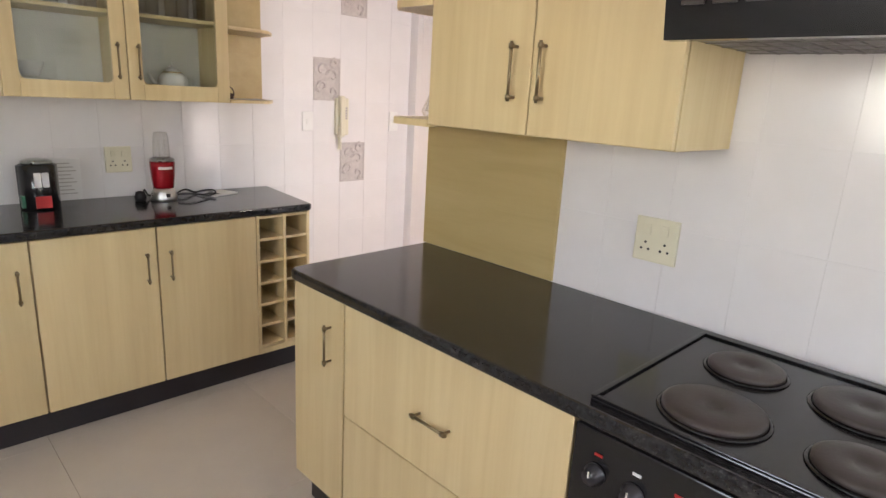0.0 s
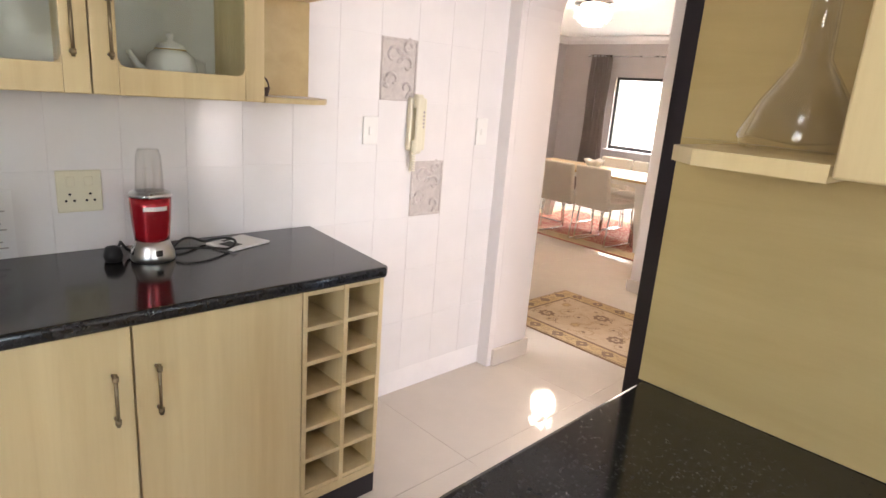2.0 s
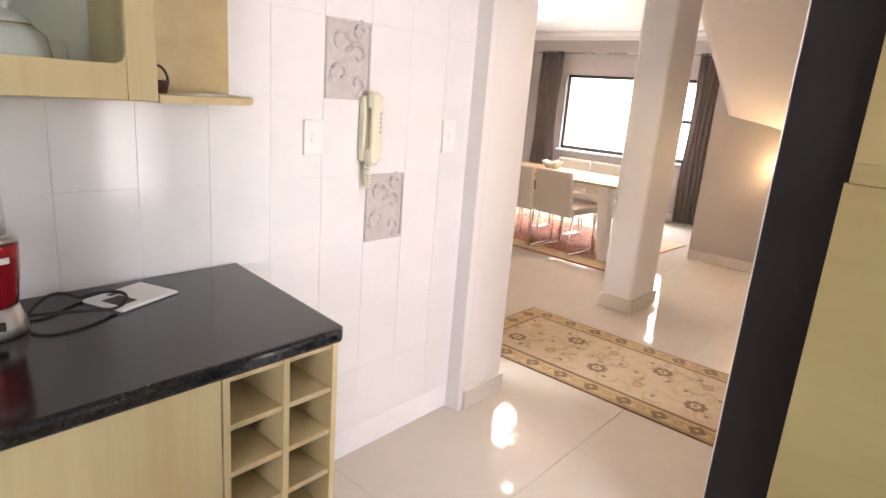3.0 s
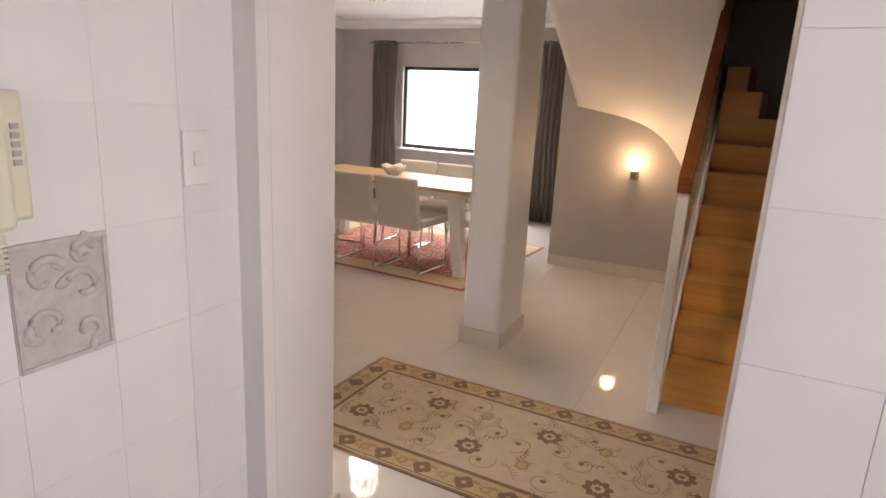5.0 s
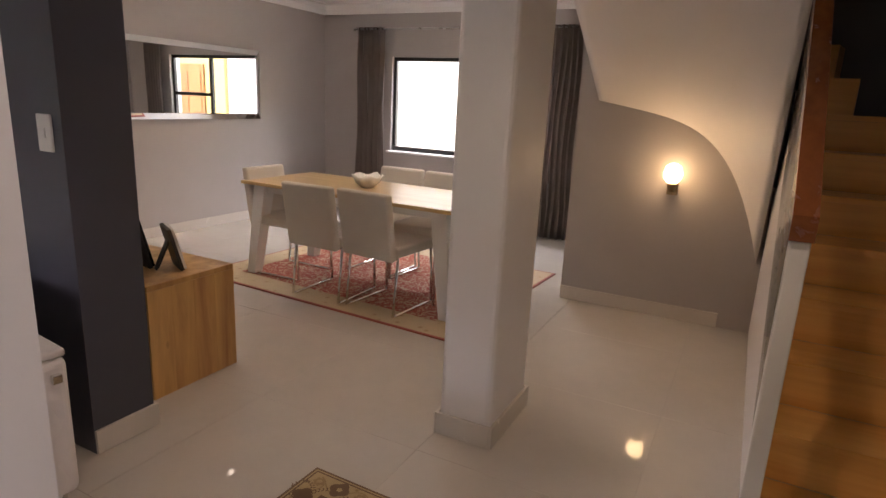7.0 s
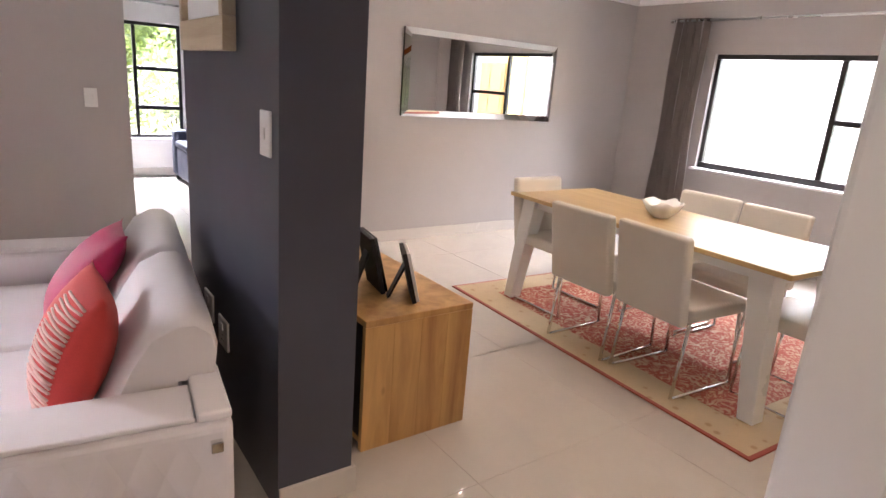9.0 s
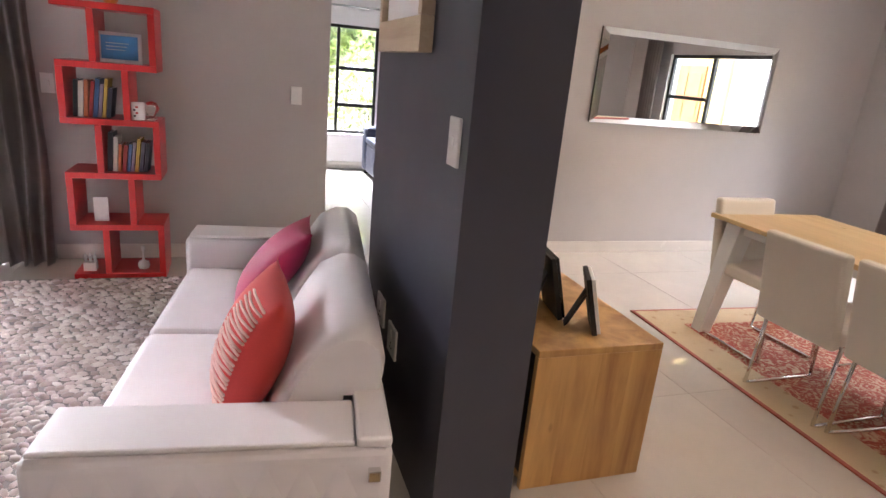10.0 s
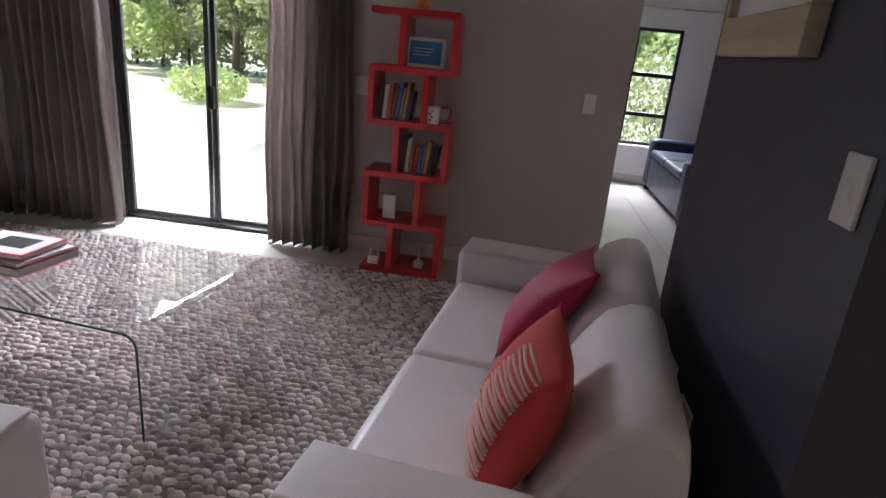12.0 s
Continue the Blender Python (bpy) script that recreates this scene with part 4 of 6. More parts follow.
for k, (x, y, r) in enumerate(((1.60, 3.18, 0.2), (1.66, 3.2, -0.35))):
    p = solid("paper_slip", slab(-0.04, 0.04, -0.055, 0.055, 0, 0.0012), M_PAPER, "white printed paper slip lying flat", "paper")
    p.matrix_world = pose(x, y, 1.4065 + 0.0016 * k, 0, 0, math.degrees(r))

# small things on the worktop
Z = 0.9025
bl = thing("personal_blender", "red metallic personal blender with a clear cup", "blender", (1.175, 3.20, Z))
part("base_ring", lathe([(0, 0), (0.060, 0), (0.063, 0.006), (0.062, 0.022), (0.053, 0.045), (0.048, 0.062), (0, 0.062)], 32), M_STEEL, bl, "silver base ring")
part("badge", slab(-0.010, 0.010, -0.0625, -0.056, 0.020, 0.040, 0.003), M_DARK, bl, "small round badge")
part("motor_body", lathe([(0.048, 0.0625), (0.050, 0.075), (0.055, 0.12), (0.0575, 0.165), (0.058, 0.195), (0, 0.195)], 32), M_REDMETAL, bl)
part("collar", lathe([(0.0585, 0.1955), (0.059, 0.203), (0.050, 0.210), (0, 0.210)], 32), M_STEEL, bl, "silver collar")
part("cup", lathe([(0.040, 0.211), (0.039, 0.24), (0.035, 0.315), (0.028, 0.335), (0, 0.338), (0, 0.335), (0.026, 0.332), (0.033, 0.313), (0.037, 0.24), (0.038, 0.211)], 28), M_THINGLASS, bl, "clear upturned cup")
for a in (-2.2, -1.57, -0.9):
    part("cup_rib", slab(0.0375 * math.cos(a) - 0.002, 0.0375 * math.cos(a) + 0.002, 0.041 * math.sin(a) - 0.002, 0.041 * math.sin(a) + 0.002, 0.212, 0.30), M_THINGLASS, bl)
for k, (a0, a1, z) in enumerate(((-2.15, -1.0, 0.165),)):
    for j in range(9):
        a = a0 + (a1 - a0) * j / 9
        b = slab(-0.0035, 0.0035, -0.001, 0.0005, -0.006, 0.006)
        bmesh.ops.transform(b, matrix=Matrix.Translation((0.0585 * math.cos(a), 0.0585 * math.sin(a), z)) @ Matrix.Rotation(a + math.pi / 2, 4, "Z"), verts=b.verts[:])
        part("letter_mark", b, M_PLASTIC, bl)
cord = bmesh.new()
tube(cord, [(1.225 + 0.02 + 0.095 - 0.095 * math.cos(a) + 0.02 * math.sin(2 * a), 3.24 + 0.07 * math.sin(a), Z + 0.006 + 0.02 * abs(math.sin(a * 1.5))) for a in [6.6 * k / 40 for k in range(41)]], 0.0045, 6)
bmesh.ops.translate(cord, verts=cord.verts[:], vec=(-1.175, -3.20, -Z))
part("cord", cord, M_RUBBER, bl, "coiled black power cord")
plug = thing("power_plug", "black three-pin plug lying on the worktop", "plug", (1.07, 3.22, Z))
part("plug_body", lathe([(0, 0), (0.024, 0.002), (0.027, 0.02), (0.02, 0.045), (0, 0.05)], 14), M_RUBBER, plug)
b = bmesh.new()
tube(b, [(0.01, 0, 0.03), (0.03, 0.03, 0.05), (0.05, 0.05, 0.02), (0.07, 0.05, 0.006)], 0.0045, 6)
part("lead", b, M_RUBBER, plug)
leaflet = thing("leaflet", "folded white leaflet with dark blotches", "leaflet", (1.47, 3.25, Z))
part("sheet", slab(-0.085, 0.085, -0.065, 0.065, 0, 0.008, 0.003), M_PAPER, leaflet)
part("print", slab(-0.07, -0.02, -0.04, 0.02, 0.0085, 0.0095), M_DARK, leaflet, "dark print")
part("print", slab(-0.035, 0.0, 0.03, 0.045, 0.0085, 0.0095), M_RUBBER, leaflet)
leaflet.rotation_euler.z = 0.35
tin = thing("tea_tin_carousel", "black coffee tin holder with a red label", "tin", (0.66, 3.25, Z))
part("tin_body", lathe([(0, 0), (0.075, 0), (0.078, 0.005), (0.078, 0.19), (0.06, 0.2), (0, 0.2)], 8), M_BLACK, tin)
part("lid", lathe([(0.06, 0.2005), (0.06, 0.21), (0.045, 0.216), (0, 0.216)], 20), M_STEEL, tin)
part("label", slab(-0.028, 0.028, -0.0775, -0.073, 0.1, 0.165, 0.004), M_PAPER, tin, "white label shield")
part("label", slab(-0.03, 0.03, -0.0785, -0.073, 0.01, 0.062), M_RED, tin, "red label band")
part("label", slab(-0.075, -0.062, -0.045, 0.01, 0.01, 0.062), paint("green_label", (0.01, 0.12, 0.06), 0.4), tin, "green label band")
card = thing("wall_calendar", "white printed sheets propped against the wall tiles", "paper", (0.80, 3.385, Z))
part("sheet", slab(-0.06, 0.06, -0.004, 0.0, 0, 0.2), M_PAPER, card)
for k in range(9):
    part("print_line", slab(-0.045, 0.04 - 0.012 * (k % 3), -0.0055, -0.0042, 0.03 + k * 0.018, 0.034 + k * 0.018), M_GREY, card)


def socket_plate(name, m, material, w, h, label, rockers=1, holes=0):
    """A wall plate; x along the wall, z up, y out of the wall."""
    s = thing(name, label, "switch" if not holes else "socket")
    part("plate", slab(-w / 2, w / 2, 0.0, 0.010, -h / 2, h / 2, 0.003), material, s)
    for k in range(rockers):
        x = (k - (rockers - 1) / 2) * w / max(rockers, 1) * 0.8
        part("rocker", slab(x - 0.011, x + 0.011, 0.0102, 0.015, (h * 0.12 if holes else -0.017), (h * 0.36 if holes else 0.017), 0.002), material, s)
    for k in range(holes):
        x = (k - (holes - 1) / 2) * w * 0.45
        for dx, dz in ((0, -0.008), (-0.011, -0.028), (0.011, -0.028)):
            b = lathe([(0, 0), (0.0038, 0), (0.0038, 0.0012), (0, 0.0012)], 10)
            bmesh.ops.transform(b, matrix=Matrix.Translation((x + dx, 0.0102, dz)) @ Matrix.Rotation(-math.pi / 2, 4, "X"), verts=b.verts[:])
            part("pin_hole", b, M_RUBBER, s)
    s.matrix_world = m
    return s


SOUTH, WEST, EAST = 180, 90, -90
socket_plate("double_socket", pose(1.032, 3.394, 1.088, 0, 0, SOUTH), M_CREAM, 0.122, 0.128, "cream double socket on the tiled wall", 2, 2)
socket_plate("double_socket", pose(1.734, 0.884, 1.117, 0, 0, WEST), M_CREAM, 0.13, 0.13, "cream double socket above the hob worktop", 2, 2)
socket_plate("light_switch", pose(2.114, 3.394, 1.284, 0, 0, SOUTH), M_PLASTIC, 0.075, 0.115, "white single switch on the tiled wall", 1)
socket_plate("light_switch", pose(2.795, 3.394, 1.287, 0, 0, SOUTH), M_PLASTIC, 0.075, 0.13, "white light switch beside the archway", 1)
socket_plate("light_switch", pose(4.104, 4.775, 1.24, 0, 0, WEST), M_PLASTIC, 0.08, 0.13, "white light switch on the dark wall", 1)
socket_plate("light_switch", pose(2.44, 7.599, 1.13, 0, 0, SOUTH), M_PLASTIC, 0.075, 0.12, "white light switch beside the curtain", 1)
socket_plate("light_switch", pose(3.92, 7.599, 1.16, 0, 0, SOUTH), M_PLASTIC, 0.075, 0.12, "white light switch on the grey wall", 1)
socket_plate("wall_socket", pose(4.104, 5.48, 0.46, 0, 0, WEST), M_PLASTIC, 0.12, 0.12, "white socket low on the dark wall", 1, 1)
socket_plate("wall_socket", pose(4.104, 5.27, 0.42, 0, 0, WEST), M_PLASTIC, 0.12, 0.12, "white socket low on the dark wall", 1, 1)
socket_plate("light_switch", pose(3.251, 3.40, 1.27, 0, 0, EAST), M_PLASTIC, 0.09, 0.12, "white switch on the hall side", 1)
phone = thing("intercom_phone", "cream wall intercom handset with a curled cord", "intercom", (2.355, 3.394, 1.32))
part("cradle", slab(-0.045, 0.05, -0.03, 0, -0.12, 0.11, 0.008), M_CREAM, phone)
part("handset", slab(-0.036, 0.0, -0.068, -0.048, -0.125, 0.12, 0.009, 3), M_CREAM, phone)
for z0, z1 in ((-0.13, -0.07), (0.065, 0.125)):
    part("earpiece", slab(-0.039, 0.003, -0.062, -0.0305, z0, z1, 0.010, 3), M_CREAM, phone)
for k in range(5):
    part("button", slab(0.022, 0.036, -0.034, -0.0305, -0.02 + 0.016 * k, -0.01 + 0.016 * k), M_GREY, phone)
b = bmesh.new()
tube(b, [(-0.02 + 0.012 * math.cos(k * 0.9), -0.03 + 0.012 * math.sin(k * 0.9), -0.125 - k * 0.0015) for k in range(60)], 0.003, 5)
part("cord", b, M_CREAM, phone)

# ---- stairs and hall ----
stairs = thing("staircase", "oak staircase with closed risers, turning at the top", "staircase", (4.80, 1.702, 0))
for k in range(8):
    x, z = 0.25 * k, 0.18 * (k + 1)
    deep = 0.25 if k < 7 else 0.47
    part("tread", slab(x - 0.004, x + deep - 0.002, 0.0, 0.698, z - 0.028, z, 0.0015), M_OAK, stairs)
    part("riser", slab(x, x + 0.018, 0.0, 0.698, z - 0.18 + 0.0005, z - 0.0285), M_OAK, stairs)
part("winder", prism([(1.77, 0.45), (2.20, 0.40), (2.20, 0.697), (1.76, 0.697)], "z", 1.4405, 1.62), M_OAK, stairs)
part("winder", prism([(1.95, 0.55), (2.20, 0.50), (2.20, 0.697), (1.95, 0.697)], "z", 1.6205, 1.80), M_OAK, stairs)
part("stringer", prism([(0.0, 0.0), (0.0, 0.14), (1.95, 1.56), (2.39, 1.56), (2.39, 0.0)], "y", 0.70, 0.716), M_WHITE, stairs, "white painted stringer")

balustrade = thing("balustrade", "glass balustrade with a reddish wooden handrail", "balustrade", (4.68, 2.425, 0))
part("newel_post", slab(-0.028, 0.028, -0.025, 0.025, 0.0, 1.10, 0.004), M_PLASTIC, balustrade, "white newel post")
p = part("glass_panel", prism([(0.03, 0.12), (0.03, 1.06), (1.62, 2.2), (1.62, 1.3)], "y", -0.004, 0.004), M_TABLEGLASS, balustrade, "clear panel with etched sprigs")
p.visible_shadow = False
rng = random.Random(5)
for k in range(60):
    x = rng.uniform(0.1, 1.5)
    z = 0.3 + x * 0.72 + rng.uniform(0, 0.55)
    s = rng.uniform(0.008, 0.02)
    part("etched_leaf", prism([(x - s, z), (x, z + s * 0.5), (x + s, z + s * 1.2), (x + s * 0.2, z - s * 0.4)], "y", 0.0045, 0.006), M_STEEL, balustrade).visible_shadow = False
rail = prism([(-0.04, 1.101), (-0.04, 1.17), (1.62, 2.37), (1.62, 2.29), (0.0, 1.101)], "y", -0.03, 0.03)
part("handrail", rail, M_RAIL, balustrade, "reddish wooden handrail")


def soffit():
    """The curved plaster underside of the upper flight, sweeping up towards the hall."""
    bm = bmesh.new()
    nx, ny = 24, 24
    rows = []
    for i in range(nx + 1):
        x = 7.148 - 1.95 * i / nx
        row = []
        for j in range(ny + 1):
            y = 3.58 - 1.135 * j / ny
            u = j / ny
            z = 1.47 - 0.20 * u - 0.8 * u ** 5 * max(0.0, 1 - i / nx * 1.6) + 0.62 * (7.148 - x)
            row.append(bm.verts.new((x, y, min(z, 2.498))))
        rows.append(row)
    for i in range(nx):
        for j in range(ny):
            f = bm.faces.new((rows[i][j], rows[i][j + 1], rows[i + 1][j + 1], rows[i + 1][j]))
            f.smooth = True
    side = [bm.verts.new((r[0].co.x, 3.58, 2.499)) for r in rows]
    for i in range(nx):
        bm.faces.new((rows[i][0], rows[i + 1][0], side[i + 1], side[i]))
    inner = [bm.verts.new((r[-1].co.x, 2.445, 2.499)) for r in rows]
    for i in range(nx):
        bm.faces.new((rows[i][-1], inner[i], inner[i + 1], rows[i + 1][-1]))
    bmesh.ops.remove_doubles(bm, verts=bm.verts[:], dist=1e-4)
    return bm


structure("stair_soffit", soffit(), M_WHITE, "smooth white curved underside of the stairs", "ceiling")

wl = thing("wall_lamp", "lit globe wall lamp on a small bracket", "lamp", (7.149, 3.02, 0.90))
part("bracket", slab(-0.02, 0, -0.035, 0.035, -0.03, 0.05, 0.004), M_BRASS, wl)
part("holder", lathe([(0, 0), (0.022, 0), (0.03, 0.04), (0.03, 0.055), (0, 0.055)], 16, (-0.085, 0, 0.0)), M_BRASS, wl)
b = bmesh.new()
tube(b, [(-0.02, 0, 0.0), (-0.085, 0, 0.0)], 0.008, 8)
part("arm", b, M_BRASS, wl)
g = part("globe", lathe([(0.0, 0.056), (0.03, 0.058), (0.055, 0.085), (0.062, 0.12), (0.05, 0.165), (0.025, 0.185), (0, 0.19)], 20, (-0.085, 0, 0.0)), M_BULB, wl, "glowing glass globe")
g.visible_shadow = False

# the fitting at (1.0, 0.5) is invented to carry the stove fill spot
for px, py in SPOTS:
    dl = thing("downlight", "small round recessed ceiling downlight, lit", "downlight", (px, py, H), "ceiling downlights")
    part("trim_ring", lathe([(0.025, -0.001), (0.048, -0.001), (0.046, -0.008), (0.026, -0.006), (0.025, -0.001)], 20), M_CHROME, dl)
    part("lens", lathe([(0, -0.004), (0.024, -0.004), (0.024, -0.002), (0, -0.002)], 20), M_DOWN, dl)


# floral hall rug
def flower(bm, x, y, r, petals, z, seed=0.0, squash=1.0):
    """A flat rosette with scalloped petals."""
    n = petals * 6
    vs = [bm.verts.new((x + r * (0.72 + 0.28 * abs(math.cos(petals * t / 2 + seed))) * math.cos(t), y + squash * r * (0.72 + 0.28 * abs(math.cos(petals * t / 2 + seed))) * math.sin(t), z)) for t in [2 * math.pi * k / n for k in range(n)]]
    bm.faces.new(vs)


def sprig(bm, x, y, a, length, z):
    """A stem with leaves along it."""
    for k in range(5):
        s = (k + 0.5) / 5
        for side in (-1, 1):
            cx, cy = x + math.cos(a + 0.6 * s) * length * s, y + math.sin(a + 0.6 * s) * length * s
            t = a + side * 0.9
            l, w = length * 0.2, length * 0.05
            vs = [(cx, cy), (cx + l * 0.5 * math.cos(t) - w * math.sin(t), cy + l * 0.5 * math.sin(t) + w * math.cos(t)), (cx + l * math.cos(t), cy + l * math.sin(t)), (cx + l * 0.5 * math.cos(t) + w * math.sin(t), cy + l * 0.5 * math.sin(t) - w * math.cos(t))]
            bm.faces.new([bm.verts.new((u, v, z)) for u, v in vs])


R_FIELD = carpet("rug_sand_field", [(0.0, (0.34, 0.25, 0.14)), (0.10, (0.40, 0.31, 0.19)), (0.16, (0.49, 0.39, 0.27)), (1, (0.54, 0.44, 0.31))], 16)
R_BORDER = carpet("rug_gold_border", [(0.0, (0.30, 0.20, 0.09)), (0.12, (0.36, 0.26, 0.12)), (0.18, (0.46, 0.345, 0.18)), (1, (0.51, 0.385, 0.21))], 20)
R_BROWN = fabric("rug_brown_yarn", (0.165, 0.095, 0.045), 300, 0.2)
R_OLIVE = fabric("rug_olive_yarn", (0.31, 0.21, 0.095), 300, 0.2)
hall_rug = thing("hall_rug", "sand and gold floral wool rug with brown rosettes", "rug", (4.02, 2.80, 0.001))
hall_rug.rotation_euler.z = radians(-1.2)
W, L = 0.435, 1.10
part("edge", slab(-W, W, -L, L, 0.0, 0.007, 0.002), R_BROWN, hall_rug, "brown bound edge")
part("border", slab(-W + 0.012, W - 0.012, -L + 0.012, L - 0.012, 0.0072, 0.0085), R_BORDER, hall_rug, "gold border")
part("guard_stripe", slab(-W + 0.125, W - 0.125, -L + 0.125, L - 0.125, 0.0087, 0.0095), R_BROWN, hall_rug, "brown guard stripe")
part("field", slab(-W + 0.145, W - 0.145, -L + 0.145, L - 0.145, 0.0097, 0.0105), R_FIELD, hall_rug, "sand coloured field")
rng = random.Random(3)
MOTIFS = []


def fresh(material):
    MOTIFS.append((bmesh.new(), material))
    return MOTIFS[-1][0]


def ribbon(bm, pts, w, z):
    """A thin woven line along a path."""
    vs = []
    for k, (x, y) in enumerate(pts):
        x0, y0 = pts[max(k - 1, 0)]
        x1, y1 = pts[min(k + 1, len(pts) - 1)]
        d = math.hypot(x1 - x0, y1 - y0) or 1
        nx, ny = -(y1 - y0) / d * w, (x1 - x0) / d * w
        vs.append((bm.verts.new((x + nx, y + ny, z)), bm.verts.new((x - nx, y - ny, z))))
    for a, c in zip(vs, vs[1:]):
        bm.faces.new((a[0], a[1], c[1], c[0]))


def scroll(cx, cy, r, turn, a0, n=22):
    """A curling tendril, wound inwards."""
    return [(cx + r * (1 - 0.8 * k / n) * math.cos(a0 + turn * 5.2 * k / n), cy + r * (1 - 0.8 * k / n) * math.sin(a0 + turn * 5.2 * k / n)) for k in range(n + 1)]


for k in range(7):
    y = -0.84 + 0.28 * k
    s = 1 if k % 2 else -1
    flower(fresh(R_BROWN), s * 0.13, y, 0.062, 8, 0.0112, k)
    flower(fresh(R_FIELD), s * 0.13, y, 0.030, 8, 0.0118, k)
    flower(fresh(R_BROWN), s * 0.13, y, 0.014, 6, 0.0124)
    flower(fresh(R_OLIVE), -s * 0.14, y + 0.03, 0.042, 6, 0.0112, k, 0.8)
    flower(fresh(R_BORDER), -s * 0.14, y + 0.03, 0.024, 6, 0.0118, k, 0.8)
    for q, (dx, dy, turn) in enumerate(((0.0, 0.1, 1), (-0.2, -0.08, -1), (0.2, 0.09, -1), (0.03, -0.07, -1))):
        ribbon(fresh(R_OLIVE), scroll(dx, y + dy, 0.075, turn, 1.3 * q + k), 0.0028, 0.01135 + 0.00005 * q)
        flower(fresh(R_BROWN), dx, y + dy, 0.014, 5, 0.0116, q)
    for q in range(8):
        sprig(fresh(R_BROWN if q % 3 == 0 else R_OLIVE), rng.uniform(-0.26, 0.22), y + rng.uniform(-0.13, 0.13), rng.uniform(0, 6.3), 0.095, 0.0113 + 0.0001 * q)
for sx in (-1, 1):
    ribbon(fresh(R_OLIVE), [(sx * (W - 0.068 + 0.03 * math.sin(math.pi * v / 0.1)), v) for v in [-L + 0.06 + 0.0165 * k for k in range(127)]], 0.0028, 0.0091)
    ribbon(fresh(R_BROWN), [(sx * (W - 0.022), -L + 0.022), (sx * (W - 0.022), L - 0.022)], 0.0035, 0.0091)
    ribbon(fresh(R_BROWN), [(-W + 0.022, sx * (L - 0.022)), (W - 0.022, sx * (L - 0.022))], 0.0035, 0.0092)
    ribbon(fresh(R_OLIVE), [(v, sx * (L - 0.068 + 0.03 * math.sin(math.pi * v / 0.1))) for v in [-W + 0.06 + 0.0165 * k for k in range(46)]], 0.0028, 0.0091)
for k in range(23):
    y = -L + 0.07 + k * (2 * L - 0.14) / 22
    for sx in (-1, 1):
        flower(fresh(R_BROWN if k % 2 else R_OLIVE), sx * (W - 0.068), y, 0.043 if k % 2 else 0.026, 4 if k % 2 else 7, 0.0095, 0.3)
        flower(fresh(R_BORDER), sx * (W - 0.068), y, 0.012, 5, 0.0099)
        sprig(fresh(R_BROWN), sx * (W - 0.085), y + 0.03, 1.57 + sx * 0.4, 0.07, 0.0094)
for k in range(7):
    x = -W + 0.16 + k * (2 * W - 0.32) / 6
    for sy in (-1, 1):
        flower(fresh(R_OLIVE if k % 2 else R_BROWN), x, sy * (L - 0.068), 0.026 if k % 2 else 0.043, 7 if k % 2 else 4, 0.0095)
        sprig(fresh(R_BROWN), x + 0.03, sy * (L - 0.085), sy * 0.4, 0.07, 0.0094)
for bm, material in MOTIFS:
    part("rosette" if len(bm.faces) == 1 else "sprig", bm, material, hall_rug)

# ---- dining room ----
D_FIELD = carpet("dining_rug_red_field", [(0.30, (0.62, 0.47, 0.32)), (0.46, (0.52, 0.30, 0.2)), (0.5, (0.42, 0.10, 0.06)), (0.62, (0.36, 0.07, 0.045)), (0.72, (0.58, 0.42, 0.28))], 15, "noise")
D_BORDER = carpet("dining_rug_beige_border", [(0.0, (0.40, 0.28, 0.15)), (0.13, (0.44, 0.30, 0.17)), (0.2, (0.55, 0.43, 0.27)), (1, (0.58, 0.45, 0.28))], 11)
D_EDGE = fabric("dining_rug_red_edge", (0.30, 0.055, 0.03), 300, 0.2)
dr = thing("dining_rug", "red and beige patterned rug under the dining table", "rug", (6.865, 5.13, 0.001))
dr.rotation_euler.z = radians(-3)
W, L = 0.93, 1.15
part("edge", slab(-W, W, -L, L, 0.0, 0.008, 0.003), D_EDGE, dr, "dark red bound edge")
part("border", slab(-W + 0.022, W - 0.022, -L + 0.022, L - 0.022, 0.0082, 0.0092), D_BORDER, dr, "beige border")
part("field", slab(-W + 0.24, W - 0.24, -L + 0.24, L - 0.24, 0.0094, 0.0105), D_FIELD, dr, "worn red field")
RUGZ = 0.0115

table = thing("dining_table", "oak topped dining table on splayed white legs", "table", (6.575, 5.08, RUGZ))
table.rotation_euler.z = radians(-2.7)
part("tabletop", slab(-0.40, 0.40, -0.955, 0.955, 0.712, 0.738, 0.004), M_TABLE, table, "pale oak top")
part("apron", slab(-0.33, 0.33, -0.86, 0.86, 0.655, 0.7115, 0.003), M_WHITELEG, table)
for sx in (-1, 1):
    for sy in (-1, 1):
        b = bmesh.new()
        top = [(sx * 0.25, sy * 0.74), (sx * 0.36, sy * 0.74), (sx * 0.36, sy * 0.86), (sx * 0.25, sy * 0.86)]
        bot = [(sx * 0.30, sy * 0.85), (sx * 0.385, sy * 0.85), (sx * 0.385, sy * 0.93), (sx * 0.30, sy * 0.93)]
        va = [b.verts.new((x, y, 0.7115)) for x, y in top]
        vb = [b.verts.new((x, y, 0.0)) for x, y in bot]
        b.faces.new(va), b.faces.new(vb)
        for k in range(4):
            b.faces.new((va[k], va[(k + 1) % 4], vb[(k + 1) % 4], vb[k]))
        bmesh.ops.bevel(b, geom=b.edges[:], offset=0.004, segments=1, affect="EDGES")
        part("leg", b, M_WHITELEG, table)

chair = thing("dining_chair", "cream leather dining chair on chrome sled legs", "chair", (6.03, 5.155, RUGZ), "chairs round the dining table")
